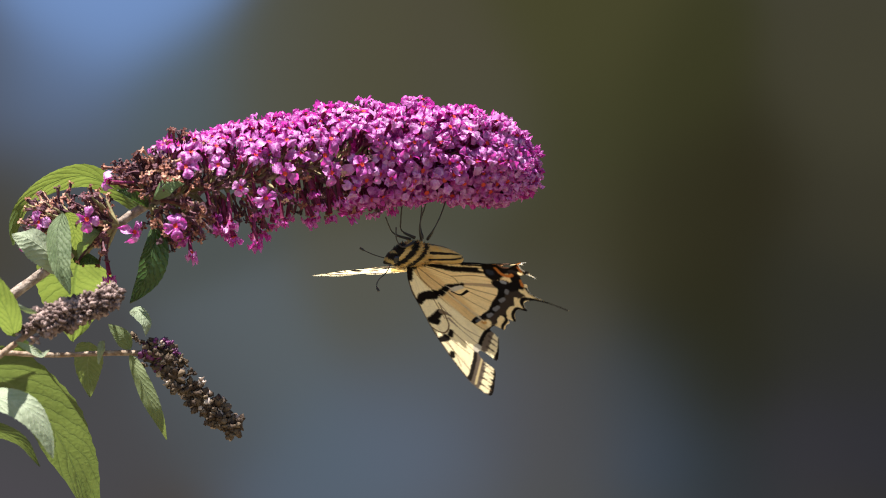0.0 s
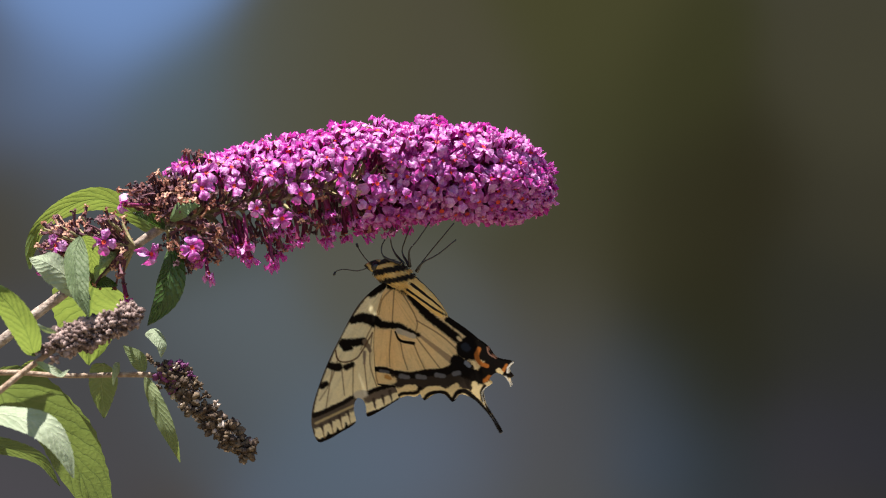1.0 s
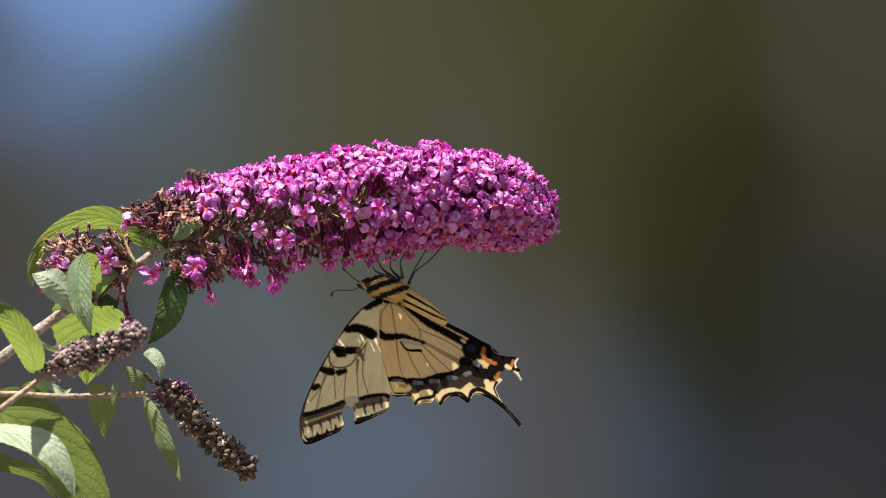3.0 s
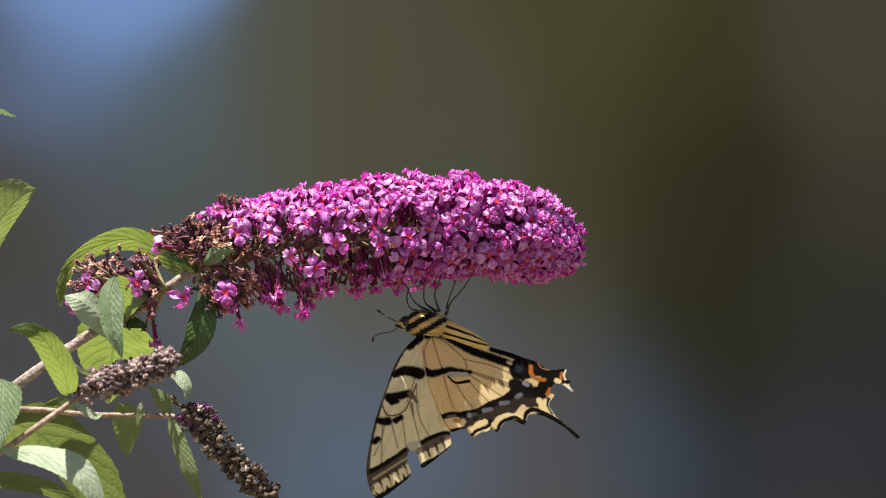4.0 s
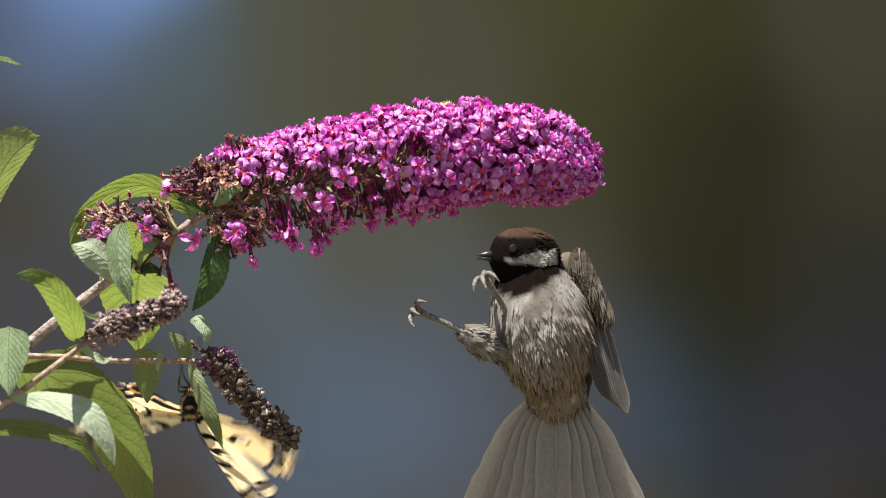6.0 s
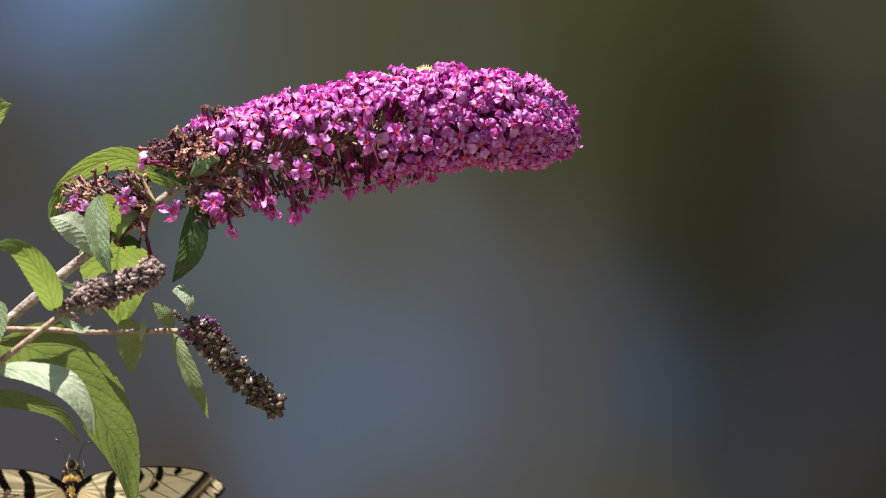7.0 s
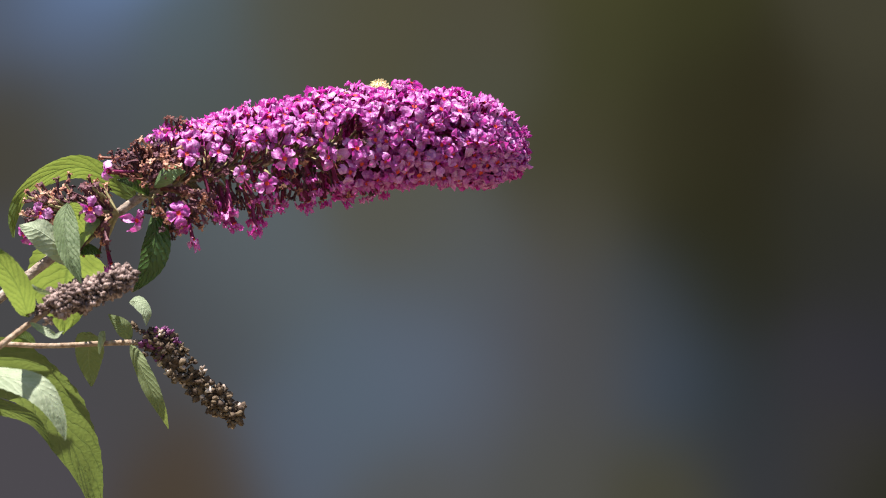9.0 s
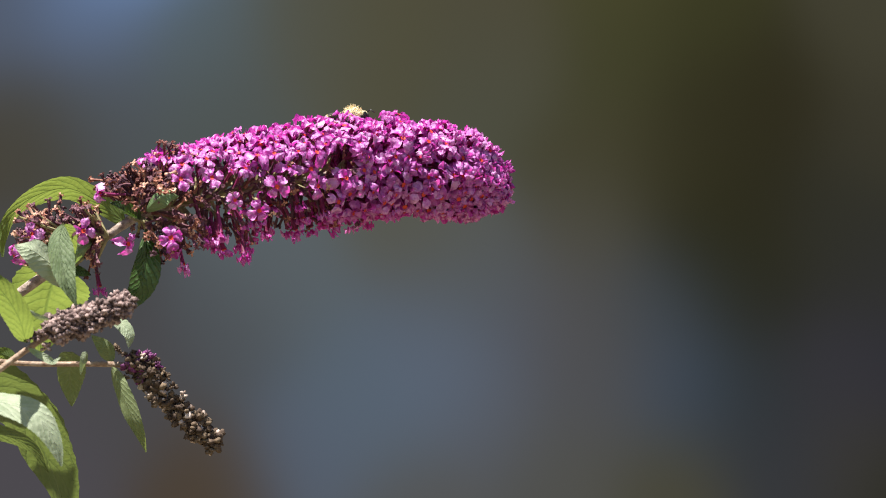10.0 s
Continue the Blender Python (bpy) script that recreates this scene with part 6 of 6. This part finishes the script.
    # the butterfly clings to the panicle, then flees down and away
    fly_rows = (
        (0, -0.0221, 0.0420, 1.4088, 164.4, -1.2, -141.8),
        (0.3, -0.0307, 0.0400, 1.4077, 155.6, -18.8, -139.9),
        (0.4, -0.0337, 0.0360, 1.4081, 150.5, -27.2, -144.3),
        (0.5, -0.0346, 0.0380, 1.4087, 152.3, -41.7, -159.6),
        (0.6, -0.0356, 0.0350, 1.4064, -177.8, -40.9, 159.9),
        (0.7, -0.0352, 0.0300, 1.4051, 174.3, -38.5, 152.4),
        (0.9, -0.0313, 0.0300, 1.4044, 175.5, -43.2, 166.4),
        (1, -0.0290, 0.0300, 1.4026, 176, -36.7, 176.2),
        (1.1, -0.0285, 0.0300, 1.4014, 142.7, -28.4, -158.5),
        (1.2, -0.0281, 0.0300, 1.4023, 146.3, -23.1, -155.9),
        (1.3, -0.0247, 0.0300, 1.4031, 147.7, -20, -148.4),
        (1.5, -0.0242, 0.0300, 1.4009, 147.5, -16.5, -149.2),
        (1.7, -0.0270, 0.0300, 1.3985, 146.7, -27, -160.7),
        (1.9, -0.0273, 0.0300, 1.3981, 167.8, -34.2, 158),
        (2, -0.0275, 0.0300, 1.4008, 153.6, -43.4, -169.4),
        (2.2, -0.0258, 0.0300, 1.3981, -176.5, -37.4, 153.7),
        (3.3, -0.0318, 0.0310, 1.3943, -167.1, -27.6, -164.3),
        (3.5, -0.0292, 0.0310, 1.3909, -154.5, -30, -160),
        (3.7, -0.0264, 0.0310, 1.3868, -159, -26.5, 165.4),
        (4, -0.0168, 0.0310, 1.3827, -175.8, -17.7, -176.4),
        (4.2, -0.0148, 0.0310, 1.3823, -174.6, -15.5, 178.3),
        (4.5, -0.0153, 0.0240, 1.3844, 172.3, -20.1, -163.2),
        (5, -0.0099, 0.0140, 1.3865, 174.1, -21, 179.8),
        (5.2, -0.0108, 0.0220, 1.3890, 146.8, -19.6, -170.5),
        (5.3, -0.0096, 0.0300, 1.3895, 161.3, -22, -159.8),
        (5.4, -0.0157, 0.0300, 1.3903, 142.4, -9.3, -160.9),
        (5.5, -0.0189, 0.0300, 1.3875, 151.1, -10.6, -149.7),
        (5.6, -0.0340, 0.0300, 1.3829, 53.7, -12.9, -155.7),
        (5.7, -0.0499, 0.0300, 1.3676, 68.7, -14.2, 144.4),
        (5.8, -0.0687, 0.0300, 1.3550, 52.5, -27.3, -163.7),
        (5.9, -0.0889, 0.0600, 1.3416, -13, -3.4, -129.3),
        (6, -0.0969, 0.0600, 1.3407, -177.9, 11.8, -96.5),
        (6.1, -0.1091, 0.0600, 1.3415, 28.7, -32, 64.1),
        (6.2, -0.1166, 0.0600, 1.3393, 30.6, -34.1, 61.3),
        (6.5, -0.1289, 0.0650, 1.3228, 90, -90, 0),
        (6.9, -0.1374, 0.0700, 1.3033, 90, -90, 0),
        (7.25, -0.1458, 0.0700, 1.3160, -109.1, -87.1, 180),
        (7.3, -0.1434, 0.0700, 1.3080, -101.2, -87.1, 180),
        (7.4, -0.1411, 0.0700, 1.3016, 90, -90, 0),
        (7.5, -0.1407, 0.0700, 1.2999, 90, -90, 0),
        (7.55, -0.1406, 0.0700, 1.2945, 90, -90, 0),
        (7.65, -0.1407, 0.0700, 1.2761, 90, -90, 0),
        (7.9, -0.1375, 0.0500, 1.2390, -81.4, -59.5, 180),
        (8.2, -0.1310, 0.0300, 1.2287, -38.5, -30.5, 180),
        (8.5, -0.1205, 0.0000, 1.2330, -5.7, -0, 180),
        (8.7, -0.1047, 0.0000, 1.2450, -5.7, -0, 180),
        (8.85, -0.1006, 0.0000, 1.2321, -5.7, -0, 180),
        (9.15, -0.0730, 0.0000, 1.2323, -5.7, -0, 180),
        (9.3, -0.0482, 0.0000, 1.2454, -5.7, -0, 180),
        (9.4, -0.0217, 0.0000, 1.2459, -5.7, -0, 180),
        (9.5, -0.0095, 0.0000, 1.2476, -5.7, -0, 180),
        (9.65, -0.0078, 0.0000, 1.2329, -5.7, -0, 180),
        (10, 0.0195, 0.0000, 1.2209, -5.7, -0, 180),
    )
    walk(swallowtail, [(t, pose(x, y, z, rx, ry, rz)) for t, x, y, z, rx, ry, rz in fly_rows])
    # how far its right and left wings stand open, and the sweep of fore- and hindwings
    beat = (
        (0, 59, 69, 8, 0),
        (0.3, 54, 69, 10, 0),
        (0.4, 53, 65, 10, 0),
        (0.5, 40, 52, 13, 0),
        (0.6, 1, 2, 17, 0),
        (0.7, 15, -12, 15, 0),
        (0.9, 12, -9, 5, 0),
        (1, 8, -5, -0, 0),
        (1.1, 47, 61, 8, 0),
        (1.2, 45, 62, 8, 0),
        (1.3, 44, 62, 7, 0),
        (1.5, 56, 69, 10, 0),
        (1.7, 55, 69, 10, 0),
        (1.9, 23, -20, 11, 0),
        (2, 18, -15, 5, 0),
        (2.2, 10, -7, 8, 0),
        (3.3, 20, -17, 17, 0),
        (3.5, 0, -6, 19, 0),
        (3.7, 13, -10, 7, 0),
        (4, 12, -9, 12, 0),
        (4.2, 15, -12, 12, 0),
        (4.5, 3, 74, 11, 0),
        (5, 10, -7, 11, 0),
        (5.2, 39, 50, 15, 0),
        (5.3, 43, 48, 21, 0),
        (5.4, 48, 54, 14, 0),
        (5.5, 2, 79, -1, 0),
        (5.6, 34, 19, 1, 1),
        (5.7, 40, 39, 28, 14),
        (5.8, 24, 24, 43, 22),
        (5.9, 95, 95, 4, 2),
        (6, 51, 93, 67, 33),
        (6.1, 95, 96, -43, -21),
        (6.2, 93, 93, -41, -21),
        (6.5, 30, 30, 12, 5),
        (6.9, 80, 80, 12, 5),
        (7.25, 20, 20, 24, 11),
        (7.3, 28, 34, 24, 11),
        (7.4, 84, 84, 11, 6),
        (7.5, 86, 86, 10, 6),
        (7.55, 84, 84, 10, 6),
        (7.65, 60, 60, 20, 10),
        (7.9, 40, 40, 12, 5),
        (8.2, 40, 40, 12, 5),
        (8.5, 40, 40, 12, 5),
        (8.7, 9, 9, 12, 5),
        (8.85, 60, 60, 12, 5),
        (9.15, 60, 60, 12, 5),
        (9.3, 10, 10, 12, 5),
        (9.4, 16, 16, 12, 5),
        (9.5, 10, 10, 12, 5),
        (9.65, 60, 60, 12, 5),
        (10, 40, 40, 12, 5),
    )
    for kind, off in (("forewing", 0.0018), ("hindwing", 0.0022)):
        for side, s in (("right", -1), ("left", 1)):
            walk(wing_of[kind, side], [(t, pose(0, s * off, 0, -s * (r if s < 0 else l), 0, 0) @ pose(0, 0, 0, 0, fore if kind == "forewing" else hind, 0)) for t, r, l, fore, hind in beat])
    # the chickadee darts up at it, brakes with spread wings and drops away
    for ob, rows in ((chickadee, (
        (0, 0.0347, 0.0100, 1.1717, 0, -10, 0),
        (4.8, 0.0348, 0.0100, 1.2063, 0, -10, 0),
        (5.1, 0.0422, 0.0100, 1.2753, 0, -10, 0),
        (5.2, 0.0450, 0.0100, 1.2910, 0, -10, 0),
        (5.3, 0.0479, 0.0100, 1.3066, 0, -12, 0),
        (5.4, 0.0431, 0.0100, 1.3222, 0, -12, 0),
        (5.5, 0.0377, 0.0100, 1.3347, 0, -4, 0),
        (5.6, 0.0361, 0.0350, 1.3434, 0, -18, 0),
        (5.7, 0.0357, 0.0550, 1.3520, 0, -20, 0),
        (5.8, 0.0291, 0.0250, 1.3594, 0, -12, 0),
        (5.9, 0.0254, 0.0150, 1.3707, 0, -14, -6),
        (6, 0.0241, 0.0220, 1.3741, 0, -14, -8),
        (6.1, 0.0237, 0.0360, 1.3756, 0, -14, -12),
        (6.2, 0.0212, 0.0480, 1.3781, 0, -15, -16),
        (6.45, 0.0195, 0.0500, 1.3650, 0, -10, -20),
        (6.8, 0.0324, 0.0000, 1.3030, 10, 0, -30),
        (7.1, 0.0476, 0.0000, 1.2243, 10, 0, -30),
        (10, 0.0426, 0.0000, 1.1436, 10, 0, -30),
    )), (bird_tail, (
        (0, 0, 0.003, -0.022, 0, 0, 0),
        (5.7, 0, 0.003, -0.022, 0, 0, 0),
        (5.85, 0, 0.003, -0.022, 0, 10, 0),
        (6, 0, 0.003, -0.022, 0, 14, 0),
        (6.2, 0, 0.003, -0.022, 0, 15, 0),
        (10, 0, 0.003, -0.022, 0, 0, 0),
    )), (bird_head, (
        (0, 0, -0.002, 0.0282, -61.4, 8.2, -61.3),
        (5.3, 0, -0.002, 0.0282, -61.4, 8.2, -61.3),
        (5.5, -0.001, -0.003, 0.0262, -61.4, 8.2, -61.3),
        (5.6, 0, -0.003, 0.0262, -42.1, 10.5, -54.4),
        (5.7, 0, -0.002, 0.0282, -14, 0, -50),
        (5.8, 0, -0.002, 0.0282, -4, 8, -60),
        (5.9, 0, -0.002, 0.0236, -4, 8, -62),
        (6, 0, -0.002, 0.0236, -14, 8, -64),
        (6.2, 0, -0.002, 0.0236, -6, 10, -60),
        (10, 0, -0.002, 0.0236, 0, 0, -60),
    )), (lower_beak, (
        (0, 0, -0.0104, -0.0003, 40, 0, 0),
        (5.55, 0, -0.0104, -0.0003, 40, 0, 0),
        (5.65, 0, -0.0104, -0.0003, 10, 0, 0),
        (5.72, 0, -0.0104, -0.0003, 0, 0, 0),
        (10, 0, -0.0104, -0.0003, 0, 0, 0),
    )), (bird_wing["left"], (
        (0, 0.012, 0.006, 0.017, 0, 0, 0),
        (5.2, 0.012, 0.006, 0.017, 60, 30, 0),
        (5.3, 0.012, 0.006, 0.017, 30, 26, 0),
        (5.4, 0.012, 0.006, 0.017, 5, 16, 0),
        (5.5, 0.009, 0.006, 0.017, -12, 30, 22),
        (5.6, 0.012, 0.006, 0.017, -10, 52, 32),
        (5.7, 0.012, 0.006, 0.017, -10, 13, 0),
        (5.8, 0.012, 0.006, 0.017, -8, 20, 8),
        (5.9, 0.0135, 0.008, 0.0215, -20, 81, 20),
        (6, 0.0135, 0.008, 0.0215, -35, 85, 25),
        (6.2, 0.0135, 0.008, 0.0215, -30, 80, 25),
        (6.5, 0.012, 0.006, 0.017, 0, 60, 30),
        (10, 0.012, 0.006, 0.017, 0, 60, 30),
    )), (bird_wing["right"], (
        (0, -0.012, 0.006, 0.017, 0, 0, 0),
        (5.2, -0.012, 0.006, 0.017, 60, 0, 0),
        (5.3, -0.012, 0.006, 0.017, 40, -50, 0),
        (5.4, -0.012, 0.006, 0.017, 5, -38, 0),
        (5.5, -0.010, 0.006, 0.017, -12, -34, -28),
        (5.6, -0.012, 0.006, 0.017, 0, -64, -50),
        (5.7, -0.012, 0.006, 0.017, -10, 22, -25),
        (5.8, 0.003, 0.014, 0.012, 0, -64, -30),
        (5.9, 0.003, 0.014, 0.012, 0, -84, -40),
        (6, 0.003, 0.014, 0.012, 0, -92, -50),
        (6.2, 0.003, 0.014, 0.012, 0, -90, -50),
        (10, 0.003, 0.014, 0.012, 0, -84, -50),
    )), (bird_leg["left"], (
        (0, 0.006, -0.014, -0.022, 30, 10, 0),
        (5.5, 0.006, -0.014, -0.022, 30, 10, 0),
        (5.6, 0.006, -0.016, -0.006, 30, 10, 0),
        (5.7, 0.004, -0.019, 0.004, 15, -10, 0),
        (5.8, -0.001, -0.0215, 0.01, 12, 2, 0),
        (5.9, -0.005, -0.013, 0.004, 18, -12, 0),
        (6, -0.008, -0.012, 0.002, 20, -14, 0),
        (6.2, -0.009, -0.012, 0.002, 20, -10, 0),
        (10, -0.009, -0.012, 0.002, 20, -10, 0),
    )), (bird_leg["right"], (
        (0, -0.009, -0.014, -0.02, 30, -6, 0),
        (5.5, -0.009, -0.014, -0.02, 30, -6, 0),
        (5.6, -0.01, -0.016, -0.006, 30, -10, 0),
        (5.7, -0.014, -0.016, 0.004, 15, -10, 0),
        (5.8, -0.022, -0.013, 0.006, 10, -20, 0),
        (5.9, -0.0235, -0.012, 0.003, 8, -38, 0),
        (6, -0.0235, -0.012, 0.0015, 8, -50, 0),
        (6.2, -0.017, -0.014, 0.003, 12, -24, 0),
        (10, -0.016, -0.014, 0.003, 12, -24, 0),
    ))):
        walk(ob, [(t, pose(x, y, z, rx, ry, rz)) for t, x, y, z, rx, ry, rz in rows])
    for q, root, layer, open_to, shut_to, s in bird_feathers:
        for_wing = ((0, 0.0), (5.4, 0.1), (5.5, 0.65), (5.6, 0.65), (5.7, 0.0), (5.78, 0.0), (5.92, 1.0), (6.2, 1.0), (10, 1.0)) if s > 0 else ((0, 0.0), (5.4, 0.1), (5.5, 0.6), (5.6, 0.7), (5.68, 0.0), (5.8, 1.0), (6.2, 1.0), (10, 1.0))
        walk(q, [(t, pose(*(root * (1 - 0.25 * f) + layer), 0, s * (90 - open_to - (shut_to - open_to) * f), 0)) for t, f in for_wing])
    walk(bumblebee, [(t, pose(x, y, z, rx, ry, rz)) for t, x, y, z, rx, ry, rz in (
        (0, -0.0279, 0.0550, 1.4617, 0, 0, 180),
        (0.5, -0.0263, 0.0550, 1.4587, 0, 0, 180),
        (1, -0.0237, 0.0550, 1.4547, 0, 0, 180),
        (1.5, -0.0231, 0.0550, 1.4508, 0, 0, 180),
        (2, -0.0231, 0.0550, 1.4490, 0, 0, 180),
        (3.5, -0.0204, 0.0550, 1.4407, 0, 0, 180),
        (4, -0.0118, 0.0550, 1.4347, 0, 0, 180),
        (4.5, -0.0062, 0.0550, 1.4338, 0, 0, 180),
        (5, -0.0041, 0.0550, 1.4367, 0, 0, 180),
        (5.5, -0.0042, 0.0550, 1.4407, 0, 0, 180),
        (6, -0.0082, 0.0550, 1.4474, 0, 0, 180),
        (7.3, -0.0176, 0.0550, 1.4496, 0, 10, 180),
        (7.5, -0.0186, 0.0550, 1.4489, 0, 10, 180),
        (7.75, -0.0195, 0.0550, 1.4451, 0, 0, 180),
        (8, -0.0221, 0.0550, 1.4408, 0, 0, 180),
        (8.5, -0.0288, 0.0550, 1.4396, 0, 0, 180),
        (9, -0.0365, 0.0550, 1.4402, 0, 5, 180),
        (9.3, -0.0423, 0.0550, 1.4382, 0, 8, 180),
        (9.6, -0.0476, 0.0550, 1.4362, 0, 12, 180),
        (9.8, -0.0491, 0.0550, 1.4343, 0, 12, 180),
        (10, -0.0503, 0.0550, 1.4324, 0, 12, 180),
    )])


motions()
